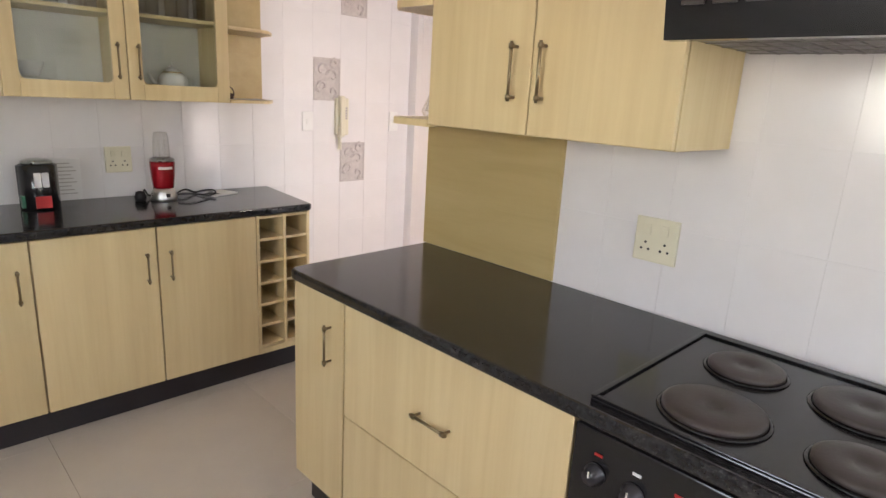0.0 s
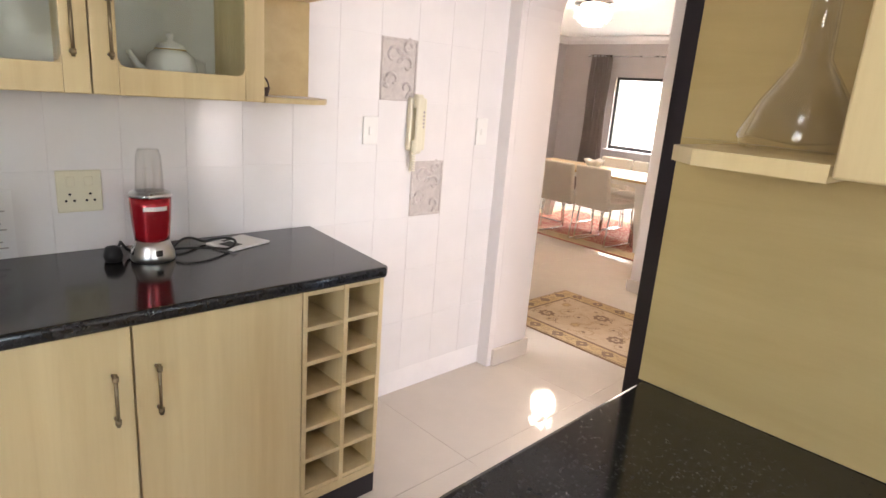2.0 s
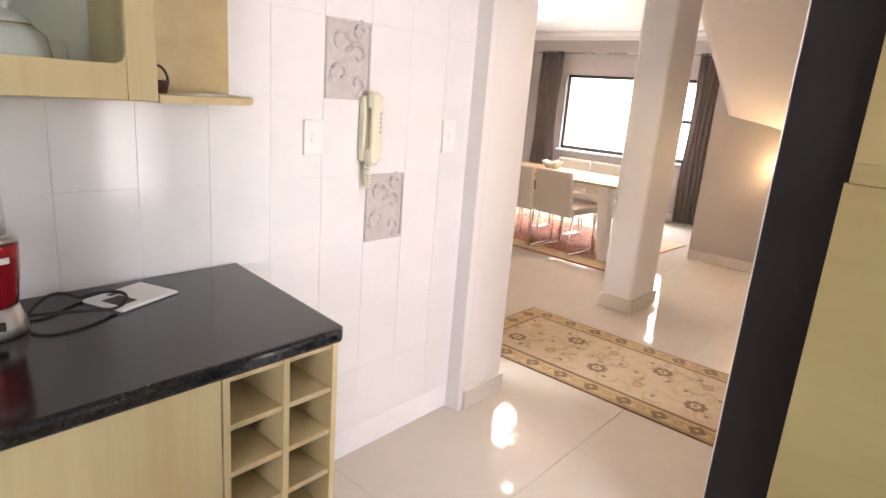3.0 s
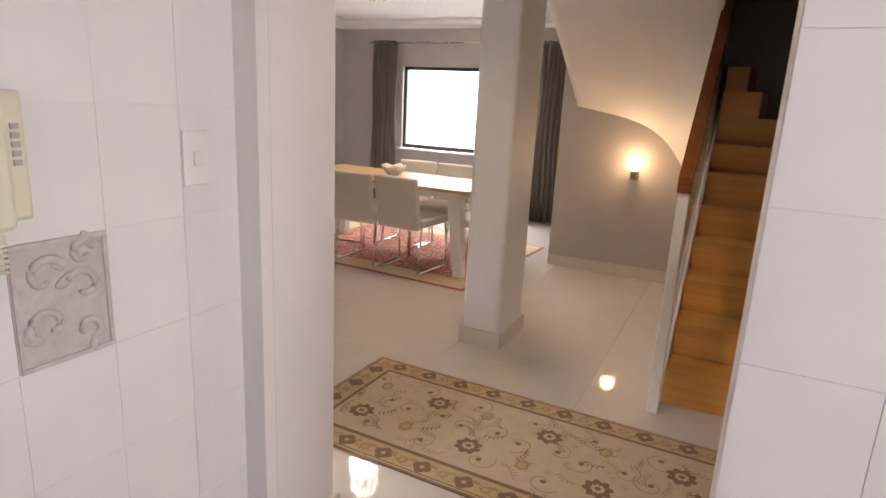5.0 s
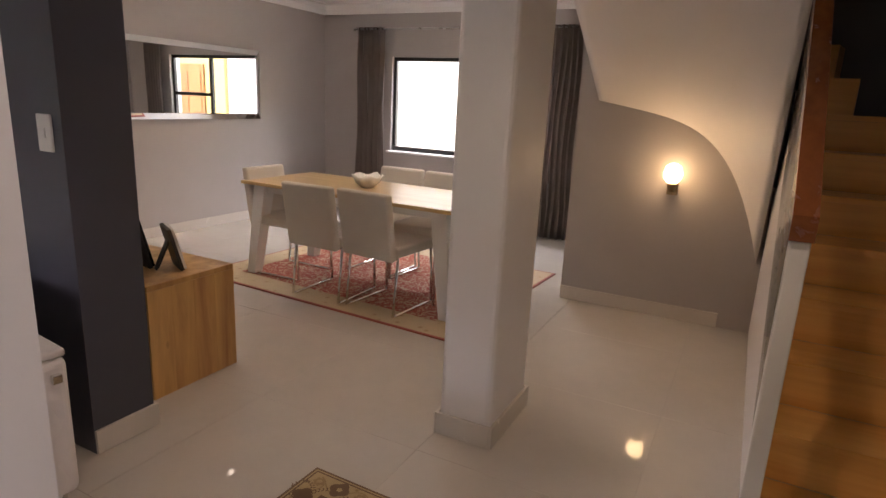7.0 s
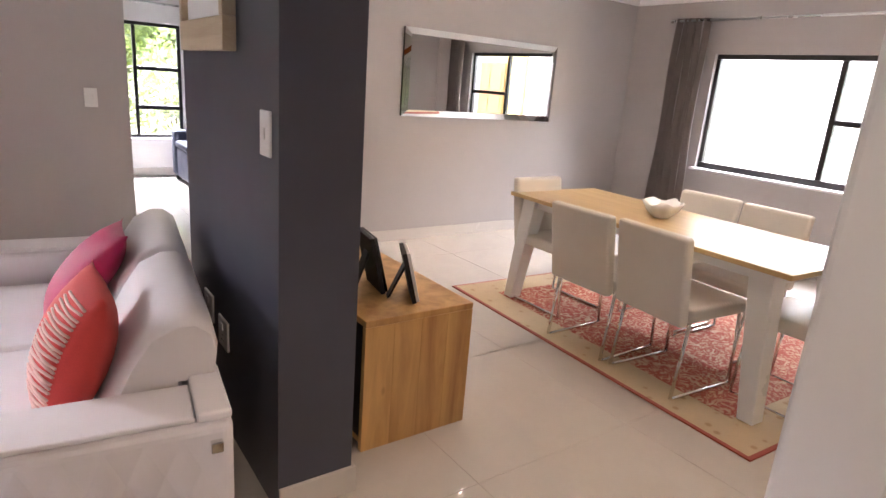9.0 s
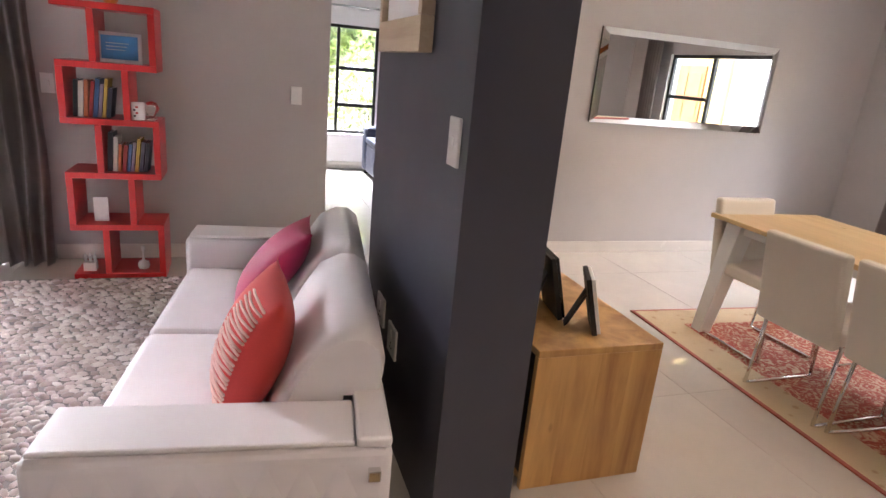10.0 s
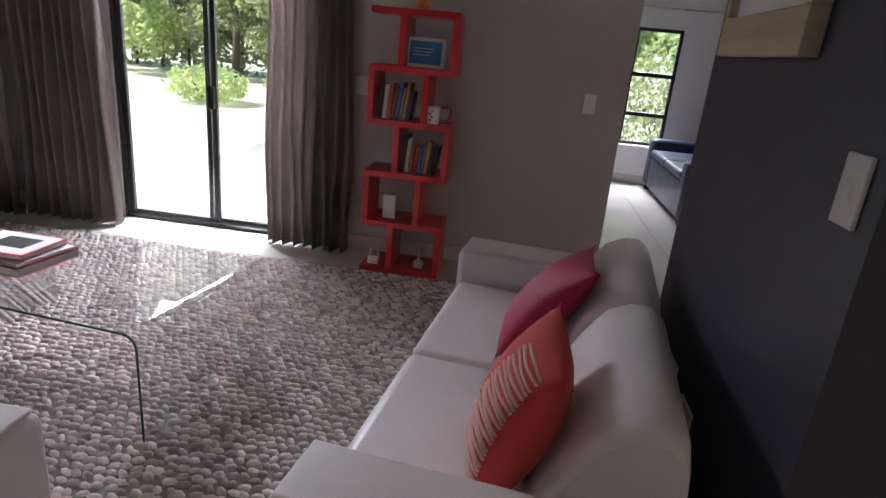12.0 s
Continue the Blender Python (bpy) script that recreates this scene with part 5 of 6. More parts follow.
# modelled facing +x
b = bmesh.new()
box(b, 0.0, 0.44, -0.21, 0.21, 0.40, 0.475, 0.02, 3)
part("seat", b, M_CHAIR, chair)
b = bmesh.new()
box(b, -0.06, 0.0, -0.21, 0.21, 0.385, 0.83, 0.02, 3)
for v in b.verts:
    v.co.x -= max(0, v.co.z - 0.42) * 0.17
part("backrest", b, M_CHAIR, chair)
for s in (-1, 1):
    b = bmesh.new()
    y = s * 0.2
    tube(b, [(0.02, y, 0.40), (0.0, y, 0.2), (-0.02, y, 0.012), (0.02, y, 0.009), (0.40, y, 0.009), (0.43, y, 0.012), (0.42, y, 0.2), (0.40, y, 0.40)], 0.009, 8)
    part("sled_leg", b, M_CHROME, chair, "chrome sled leg")
b = bmesh.new()
tube(b, [(0.02, -0.19, 0.395), (0.02, 0.19, 0.395)], 0.008, 8)
part("crossbar", b, M_CHROME, chair)
copy_thing(chair, pose(6.035, 4.70, RUGZ, 0, 0, -5))
copy_thing(chair, pose(6.46, 5.95, RUGZ, 0, 0, -90))
copy_thing(chair, pose(7.16, 5.22, RUGZ, 0, 0, 180))
copy_thing(chair, pose(7.13, 4.77, RUGZ, 0, 0, 178))
copy_thing(chair, pose(6.58, 3.98, 0.001, 0, 0, 90))

bowl = solid("shell_bowl", lathe([(0, 0), (0.05, 0), (0.06, 0.006), (0.10, 0.04), (0.135, 0.095), (0.128, 0.095), (0.09, 0.042), (0.05, 0.014), (0, 0.012)], 32), M_PORCELAIN, "white fluted shell shaped bowl on the table", "bowl")
for v in bowl.data.vertices:
    a = math.atan2(v.co.y, v.co.x)
    k = 1 + 0.10 * math.sin(8 * a) * min(1, v.co.z / 0.05)
    v.co.x, v.co.y, v.co.z = v.co.x * k, v.co.y * k * 0.8, v.co.z * (1 + 0.12 * math.sin(5 * a + 1))
bowl.location = (6.60, 5.13, RUGZ + 0.7385)

mirror = thing("wall_mirror", "wide wall mirror with slanted silver edges", "mirror", (7.13, 7.598, 1.489))
MW, MH = 0.893, 0.367
part("backing", slab(-MW, MW, -0.02, 0, -MH, MH, 0.002), M_DARK, mirror)
part("glass", slab(-MW + 0.057, MW - 0.057, -0.028, -0.0205, -MH + 0.057, MH - 0.057), M_MIRROR, mirror)


def bevel_strip(a0, a1, c0, c1):
    """One mirrored strip of the frame: outer edge low, inner edge proud."""
    b = bmesh.new()
    vs = [b.verts.new(p) for p in ((a0[0], -0.021, a0[1]), (a1[0], -0.021, a1[1]), (c1[0], -0.04, c1[1]), (c0[0], -0.04, c0[1]))]
    b.faces.new(vs)
    back = [b.verts.new((v.co.x, -0.0206, v.co.z)) for v in vs]
    b.faces.new(back)
    for k in range(4):
        b.faces.new((vs[k], vs[(k + 1) % 4], back[(k + 1) % 4], back[k]))
    return b


o = [(-MW, -MH), (MW, -MH), (MW, MH), (-MW, MH)]
i_ = [(-MW + 0.056, -MH + 0.056), (MW - 0.056, -MH + 0.056), (MW - 0.056, MH - 0.056), (-MW + 0.056, MH - 0.056)]
for k in range(4):
    part("frame_strip", bevel_strip(o[k], o[(k + 1) % 4], i_[k], i_[(k + 1) % 4]), M_MIRROR, mirror, "bevelled mirror strip")


def curtain(x, y, axis, length, z0, z1, folds, depth, seed, label, flare=0.06):
    """A hanging cloth with rounded folds that spread towards the hem."""
    rng = random.Random(seed)
    bm = bmesh.new()
    n, rows = folds * 10, 12
    ph = [rng.uniform(-0.5, 0.5) for k in range(folds + 2)]
    amp = [rng.uniform(0.7, 1.15) for k in range(folds + 2)]
    grid = []
    for r in range(rows + 1):
        t = r / rows
        row = []
        for k in range(n + 1):
            u = k / n
            f = u * folds
            j = int(f)
            a = amp[j] * (1 - (f - j)) + amp[j + 1] * (f - j)
            s = (u - 0.5) * length * (1 + flare * t) + 0.012 * math.sin(9 * t + ph[j] * 6)
            off = depth * a * (math.sin(2 * math.pi * f + ph[j] * t) + 0.25 * math.sin(4 * math.pi * f + 1.3 * t)) * (0.75 + 0.35 * t)
            z = z1 + (z0 - z1) * t
            row.append(bm.verts.new((x + s, y + off, z) if axis == "x" else (x + off, y + s, z)))
        grid.append(row)
    for r in range(rows):
        for k in range(n):
            fc = bm.faces.new((grid[r][k], grid[r][k + 1], grid[r + 1][k + 1], grid[r + 1][k]))
            fc.smooth = True
    bmesh.ops.solidify(bm, geom=bm.faces[:], thickness=0.003)
    return solid("curtain", bm, M_CURTAIN, label, "curtain", "taupe curtains")


curtain(9.06, 6.80, "y", 0.36, 0.015, 2.22, 5, 0.032, 1, "taupe curtain gathered beside the dining window", 0.15)
curtain(9.06, 4.42, "y", 0.34, 0.015, 2.22, 6, 0.032, 2, "taupe curtain gathered at the window's far side", 0.15)
rod = thing("curtain_rod", "slim steel curtain rod above the window", "curtain rod", (9.06, 5.6, 2.20))
b = bmesh.new()
tube(b, [(0, -1.5, 0), (0, 1.42, 0)], 0.011, 8)
part("rod", b, M_STEEL, rod)
for y in (-1.3, 1.3):
    b = bmesh.new()
    tube(b, [(0, y, 0), (0.139, y, 0)], 0.008, 8)
    part("bracket", b, M_STEEL, rod)
for y in (-1.52, 1.44):
    part("finial", lathe([(0, -0.02), (0.016, -0.012), (0.02, 0), (0.016, 0.012), (0, 0.02)], 12, (0, y, 0)), M_STEEL, rod)

ch = thing("chandelier", "flush crystal chandelier with hanging drops, lit", "chandelier", (6.3, 5.2, H))
part("ceiling_plate", lathe([(0, 0), (0.21, 0), (0.215, -0.012), (0.205, -0.03), (0, -0.03)], 36), M_CHROME, ch)
for k in range(8):
    a = k * math.pi / 4
    part("bulb", lathe([(0, -0.03), (0.012, -0.03), (0.018, -0.055), (0.01, -0.075), (0, -0.078)], 10, (0.12 * math.cos(a), 0.12 * math.sin(a), 0)), M_DOWN, ch, "small lit bulb")
rng = random.Random(9)
drop = bmesh.new()
lathe([(0, -0.016), (0.009, 0), (0, 0.013)], 6, (0, 0, 0), drop)
drop_me = mesh_of("crystal_drop", drop, M_CRYSTAL)
for ring, n, zmax in ((0.195, 30, 0.16), (0.15, 22, 0.2), (0.10, 14, 0.24), (0.05, 8, 0.26)):
    for k in range(n):
        a = 2 * math.pi * k / n
        for z in [0.05 + 0.036 * j for j in range(int((zmax - 0.05) / 0.036) + 1)][-3:]:
            c = new("crystal_drop", drop_me)
            c.parent = ch
            c.location = (ring * math.cos(a), ring * math.sin(a), -z)

sb = thing("sideboard", "knotty acacia sideboard with dark fronts", "sideboard", (4.50, 4.86, 0))
part("top", slab(0.0, 0.50, 0.0, 0.95, 0.525, 0.552, 0.003), M_ACACIA, sb)
for k in range(4):
    part("side_board", slab(0.0 + k * 0.125, 0.1245 + k * 0.125, 0.0, 0.025, 0.0, 0.5245, 0.001), M_ACACIA, sb)
part("far_side", slab(0.0, 0.50, 0.925, 0.95, 0.0, 0.5245, 0.002), M_ACACIA, sb)
part("bottom", slab(0.0, 0.5, 0.0255, 0.9245, 0.03, 0.055), M_ACACIA, sb)
part("back", slab(0.0, 0.012, 0.0255, 0.9245, 0.056, 0.5245), M_DARK, sb)
for k in range(2):
    dd = part("door", slab(0.478, 0.497, 0.028 + k * 0.449, 0.472 + k * 0.449, 0.06, 0.522, 0.003), M_ACACIA, sb)
    part("knob", lathe([(0, 0), (0.012, 0), (0.012, 0.012), (0, 0.014)], 12, (0.50, 0.43 + k * 0.09, 0.3)), M_STEEL, dd)


def photo_stand(x, y, yaw, w, h, lean, pale, label):
    s = thing("photo_frame", label, "photo frame")
    b = slab(-w / 2, w / 2, -0.009, 0.009, 0, h, 0.002)
    part("frame_board", b, M_DARK, s)
    part("front", slab(-w / 2 + 0.004, w / 2 - 0.004, 0.0095, 0.022, 0.004, h - 0.004, 0.001), M_PAPER if pale else M_BLACK, s, "pale frame face")
    b = prism([(-0.0095, h * 0.7), (-0.0095, h * 0.62), (-0.09, 0.032), (-0.105, 0.025)], "x", -0.028, 0.028)
    part("strut", b, M_DARK, s, "black folding strut")
    s.matrix_world = pose(x, y, 0.5525, lean, 0, yaw)


photo_stand(4.80, 5.02, -116, 0.17, 0.215, 14, True, "dark backed photo frame with white edge, leaning")
photo_stand(4.72, 5.19, -100, 0.2, 0.25, 14, False, "black photo frame on its strut, leaning")
photo_stand(4.72, 5.50, -92, 0.28, 0.34, 12, False, "large black photo frame on the sideboard")

# ---- lounge ----


def cushion_mesh(w, h, t, n=14, pinch=0.12):
    """A stuffed square cushion with pointed corners, upright in x and z."""
    bm = bmesh.new()
    sides = []
    for s in (-1, 1):
        g = []
        for i in range(n + 1):
            r = []
            for j in range(n + 1):
                u, v = 2 * i / n - 1, 2 * j / n - 1
                f = max(0.0, (1 - u ** 2) * (1 - v ** 2)) ** 0.6
                k = 1 - pinch * (1 - abs(u) ** 2) * abs(v) ** 3 * 0.6
                m = 1 - pinch * (1 - abs(v) ** 2) * abs(u) ** 3 * 0.6
                r.append(bm.verts.new((u * w / 2 * m, s * t / 2 * f, v * h / 2 * k + h / 2)))
            g.append(r)
        sides.append(g)
        for i in range(n):
            for j in range(n):
                fc = bm.faces.new((g[i][j], g[i + 1][j], g[i + 1][j + 1], g[i][j + 1]))
                fc.smooth = True
    bmesh.ops.remove_doubles(bm, verts=bm.verts[:], dist=1e-5)
    return bm


def sofa(at, length, yaw, label, quilt_end):
    """A low leather sofa modelled facing -x, its length along y, standing at its middle."""
    s = thing("sofa", label, "sofa", at, "white leather sofas")
    d, half = 0.88, length / 2
    part("base", slab(-0.43, 0.34, -half + 0.21, half - 0.21, 0.06, 0.26, 0.02, 3), M_SOFA, s)
    for sy in (-1, 1):
        y0, y1 = (half - 0.21, half) if sy > 0 else (-half, -half + 0.21)
        arm = part("arm", slab(-0.445, 0.36, y0, y1, 0.05, 0.545, 0.03, 4), M_SOFA, s)
        part("arm_back", slab(0.272, 0.356, y0 + (0.003 if sy < 0 else -0.06), y1 + (0.06 if sy < 0 else -0.003), 0.5455, 0.575, 0.01, 3), M_SOFA, arm)
        part("arm_pad", slab(-0.425, 0.27, y0 + 0.012, y1 - 0.012, 0.5455, 0.56, 0.006, 2), M_SOFA, arm)
        if sy < 0 and quilt_end:
            # diamond quilting on the outer face
            for i in range(10):
                for j in range(4):
                    cx, cz = -0.40 + i * 0.085 + (0.0425 if j % 2 else 0), 0.12 + j * 0.10
                    if cx > 0.32:
                        continue
                    b = bmesh.new()
                    ring = [b.verts.new((cx + dx, y0 - 0.0005, cz + dz)) for dx, dz in ((-0.041, 0), (0, -0.096), (0.041, 0), (0, 0.096))]
                    mid = b.verts.new((cx, y0 - 0.02, cz))
                    for k in range(4):
                        fc = b.faces.new((ring[k], ring[(k + 1) % 4], mid))
                        fc.smooth = True
                    part("quilt_diamond", b, M_SOFA, arm)
            part("stud", slab(0.30, 0.33, y0 - 0.022, y0 - 0.002, 0.47, 0.50, 0.003), M_CHROME, arm, "square crystal stud")
    seat_len = (length - 0.43) / 2
    for k in range(2):
        y0 = -half + 0.214 + k * (seat_len + 0.002)
        part("seat_cushion", slab(-0.43, 0.22, y0, y0 + seat_len, 0.262, 0.41, 0.035, 4), M_SOFA, s)
        prof = [(0.07, 0.412), (0.10, 0.50), (0.16, 0.62), (0.22, 0.71), (0.29, 0.745), (0.34, 0.745), (0.385, 0.71), (0.40, 0.64), (0.39, 0.565), (0.285, 0.562), (0.285, 0.412)]
        b = bmesh.new()
        rings = []
        for q in range(13):
            u = q / 12
            e = min(1.0, (min(u, 1 - u) + 0.012) / 0.10) ** 0.5
            rings.append([b.verts.new((0.26 + (x - 0.3) * (0.82 + 0.18 * e), y0 + u * seat_len, 0.562 + (z - 0.562) * ((0.80 + 0.20 * e) if z > 0.562 else 1.0))) for x, z in prof])
        for r0, r1 in zip(rings, rings[1:]):
            for q in range(len(prof)):
                fc = b.faces.new((r0[q], r0[(q + 1) % len(prof)], r1[(q + 1) % len(prof)], r1[q]))
                fc.smooth = True
        b.faces.new(rings[0]), b.faces.new(rings[-1])
        part("back_cushion", b, M_SOFA, s)
    part("back_frame", slab(0.29, 0.36, -half + 0.2105, half - 0.2105, 0.26, 0.56, 0.02, 3), M_SOFA, s)
    for x in (-0.38, 0.30):
        for y in (-half + 0.08, half - 0.08):
            part("foot", slab(x - 0.03, x + 0.03, y - 0.03, y + 0.03, 0, 0.05), M_CHROME, s)
    s.rotation_euler.z = radians(yaw)
    return s


sofa((3.655, 5.401, 0.014), 1.87, -7, "white leather two-seat sofa with quilted arm", True)
sofa((1.55, 4.24, 0.014), 1.95, -90, "white leather sofa across from the glass table", False)

c = thing("cushion", "coral red cushion with pale fringed half", "cushion")
part("cover", cushion_mesh(0.42, 0.42, 0.20, 16, 0.12), M_CORAL, c)
for k in range(24):
    z = 0.035 + k * 0.0148
    b = bmesh.new()
    tube(b, [(q, -0.1 * max(0.0, (1 - (q / 0.21) ** 2) * (1 - ((z - 0.21) / 0.21) ** 2)) ** 0.6 - 0.002, z + 0.003 * math.sin(k * 2.1 + 30 * q)) for q in [0.02 + 0.155 * j / 6 for j in range(7)]], 0.0042, 5)
    part("fringe", b, M_CORALPALE, c, "pale fringe yarn")
c.matrix_world = pose(3.52, 4.925, 0.415) @ pose(0, 0, 0, 0, 20, 0) @ pose(0, 0, 0, 0, 0, -92)
c = thing("cushion", "plain crimson cushion leaning on the sofa back", "cushion")
part("cover", cushion_mesh(0.46, 0.46, 0.17, 16, 0.2), M_CRIMSON, c)
c.matrix_world = pose(3.535, 5.65, 0.425) @ pose(0, 0, 0, 0, 40, 0) @ pose(0, 0, 0, 0, 0, -97)

# zigzag shelf
sh = thing("zigzag_shelf", "red lacquered zigzag bookshelf against the wall", "bookshelf", (2.59, 7.17, 0))
SW, SD, T = 0.51, 0.30, 0.036
ZS = [0.0, 0.312, 0.628, 0.942, 1.254, 1.57]
for k in range(5):
    z0, z1 = ZS[k] + T, ZS[k + 1]
    right = k % 2 == 0
    part("board", slab(0.0, SW, 0.0, SD, ZS[k], ZS[k] + T, 0.002), M_RED, sh)
    xs = (SW - T, 0.17) if right else (0.0, 0.325)
    part("upright", slab(xs[0], xs[0] + T, 0.0, SD, z0 + 0.0005, z1 - 0.0005, 0.002), M_RED, sh)
    part("upright", slab(xs[1], xs[1] + T, 0.001, SD, z0 + 0.0005, z1 - 0.0005, 0.002), M_RED, sh)
part("board", slab(0.0, SW, 0.0, SD, ZS[5], ZS[5] + T, 0.002), M_RED, sh)


def book(x, y, z, w, h, d, color, lean=0.0):
    bk = thing("book", "upright book with a coloured spine", "book", (x, y, z), "books on the zigzag shelf")
    key = "book_%d_%d_%d" % tuple(int(100 * q) for q in color)
    m = bpy.data.materials[key] if key in bpy.data.materials else paint(key, color, 0.45, 0.1, 0.05)
    part("cover", slab(0, w, 0, 0.002, 0, h), m, bk)
    for a in (0, w - 0.002):
        part("cover", slab(a, a + 0.002, 0.0022, d, 0, h), m, bk)
    part("pages", slab(0.0022, w - 0.0022, 0.003, d - 0.004, 0.003, h - 0.004), M_PAPER, bk, "white pages")
    bk.rotation_euler.y = radians(lean)


COLORS = [(0.02, 0.02, 0.03), (0.35, 0.03, 0.03), (0.5, 0.35, 0.05), (0.6, 0.58, 0.52), (0.04, 0.12, 0.3), (0.05, 0.06, 0.08), (0.45, 0.12, 0.03), (0.25, 0.22, 0.3)]
rng = random.Random(11)
for x0, z, n in ((2.645, ZS[3] + T, 8), (2.80, ZS[2] + T, 9)):
    x = x0
    for k in range(n):
        w = rng.uniform(0.016, 0.026)
        h = rng.uniform(0.17, 0.235) - (0.004 * k if x0 > 2.7 else 0)
        book(x, 7.23, z + 0.001, w, h, 0.14, COLORS[(k * 3 + (1 if n == 10 else 0)) % len(COLORS)], 7 if k > 2 else 4)
        x += w + 0.004
ph = thing("picture", "blue print in a white frame on the shelf", "picture", (2.90, 7.27, ZS[4] + T + 0.001))
part("frame_board", slab(-0.115, 0.115, 0, 0.015, 0, 0.17, 0.002), M_PLASTIC, ph)
part("print", slab(-0.095, 0.095, -0.003, -0.0005, 0.02, 0.15), M_BLUE, ph, "bright blue print")
for k in range(3):
    part("print_line", slab(-0.07, 0.03 + 0.01 * k, -0.0045, -0.0032, 0.07 + k * 0.018, 0.074 + k * 0.018), M_PAPER, ph)
ph.rotation_euler.x = radians(-6)
card2 = solid("white_card", slab(-0.04, 0.04, -0.003, 0.003, 0, 0.15, 0.001), M_PAPER, "plain white card standing on the shelf", "card")
card2.location = (2.745, 7.26, ZS[1] + T + 0.001)
mug = thing("mug", "white mug with red and dark print", "mug", (2.985, 7.22, ZS[3] + T + 0.001 - 0.32 + 0.32))
part("bowl", lathe([(0, 0), (0.036, 0), (0.038, 0.004), (0.038, 0.1), (0.035, 0.1), (0.035, 0.006), (0, 0.006)], 20), M_PORCELAIN, mug)
for k in range(4):
    part("print", slab(-0.02 + 0.012 * (k % 2), -0.008 + 0.014 * (k % 2), -0.0385, -0.036, 0.02 + k * 0.017, 0.03 + k * 0.017), M_RED if k % 2 else M_DARK, mug)
lathe_thing("glass_award", [(0, 0), (0.03, 0), (0.03, 0.01), (0.012, 0.018), (0.03, 0.04), (0.045, 0.07), (0.03, 0.1), (0, 0.112)], (3.055, 7.24, ZS[3] + T + 0.001), M_GLASS, "clear round glass ornament", "ornament")
lathe_thing("perfume_bottle", [(0, 0), (0.03, 0), (0.036, 0.02), (0.03, 0.045), (0.008, 0.055), (0.006, 0.11), (0.012, 0.12), (0.012, 0.145), (0, 0.15)], (2.96, 7.27, ZS[0] + T + 0.001), M_PORCELAIN, "small white bottle with a tall neck", "bottle")
pl = thing("toy_castle", "small white castle shaped ornament on the shelf", "ornament", (2.665, 7.25, ZS[0] + T + 0.001))
part("base", slab(-0.035, 0.035, -0.03, 0.03, 0, 0.055, 0.003), M_PORCELAIN, pl)
for x in (-0.026, 0.0, 0.026):
    part("turret", lathe([(0, 0.0555), (0.010, 0.0555), (0.010, 0.085), (0.013, 0.087), (0.0, 0.112)], 10, (x, 0.0, 0)), M_PORCELAIN, pl)
ball = thing("orange_ornament", "round orange gourd ornament on top of the shelf", "ornament", (2.87, 7.27, ZS[5] + T + 0.001))
part("gourd", lathe([(0, 0), (0.03, 0.002), (0.045, 0.03), (0.03, 0.06), (0, 0.066)], 18), paint("orange_glaze", (0.6, 0.2, 0.03), 0.3, 0.2), ball)
part("stalk", lathe([(0, 0.066), (0.005, 0.066), (0.003, 0.08), (0, 0.081)], 8), M_BARK, ball)

curtain(2.13, 7.46, "x", 0.56, 0.012, 2.3, 8, 0.045, 4, "taupe curtain hanging beside the sliding door", 0.05)
curtain(0.40, 7.42, "x", 0.64, 0.012, 2.3, 9, 0.05, 6, "taupe curtain gathered by the sliding door", 0.16)
curtain(-0.35, 7.35, "x", 0.75, 0.012, 2.3, 10, 0.05, 7, "taupe curtain in the lounge corner", 0.05)
rod = thing("curtain_rod", "slim steel curtain rod above the sliding door", "curtain rod", (1.0, 7.44, 2.31))
b = bmesh.new()
tube(b, [(-1.8, 0, 0), (1.5, 0, 0)], 0.012, 8)
part("rod", b, M_STEEL, rod)
for x in (-1.6, 1.45):
    b = bmesh.new()
    tube(b, [(x, 0, 0), (x, 0.159, 0)], 0.009, 8)
    part("bracket", b, M_STEEL, rod)


def waterfall_table():
    """Glass bent down at both ends in one sheet."""
    bm = bmesh.new()
    x0, x1, h, r, t = -1.15, 0.0, 0.405, 0.05, 0.012
    prof = [(x1, 0.0), (x1, h - r)] + [(x1 - r + r * math.cos(a), h - r + r * math.sin(a)) for a in [math.pi / 2 * k / 6 for k in range(1, 7)]]
    prof += [(x0 + r - r * math.sin(a), h - r + r * math.cos(a)) for a in [math.pi / 2 * k / 6 for k in range(7)]] + [(x0, 0.0)]
    sheet = []
    for y in (0.0, 0.79):
        sheet.append([bm.verts.new((x, y, z)) for x, z in prof])
    for k in range(len(prof) - 1):
        f = bm.faces.new((sheet[0][k], sheet[0][k + 1], sheet[1][k + 1], sheet[1][k]))
        f.smooth = True
    bmesh.ops.solidify(bm, geom=bm.faces[:], thickness=t)
    return bm, prof


gt = thing("glass_coffee_table", "clear bent glass coffee table on the rug", "coffee table", (2.36, 5.245, 0.032))
gt.rotation_euler.z = radians(-6)
b, prof = waterfall_table()
p = part("sheet", b, M_TABLEGLASS, gt)
for y, rr in ((-0.003, 0.0042), (0.793, 0.002)):
    b = bmesh.new()
    tube(b, [(x, y, z) for x, z in prof], rr, 6)
    part("polished_edge", b, M_GLASSEDGE if y < 0 else M_TABLEGLASS, gt, "polished glass edge")

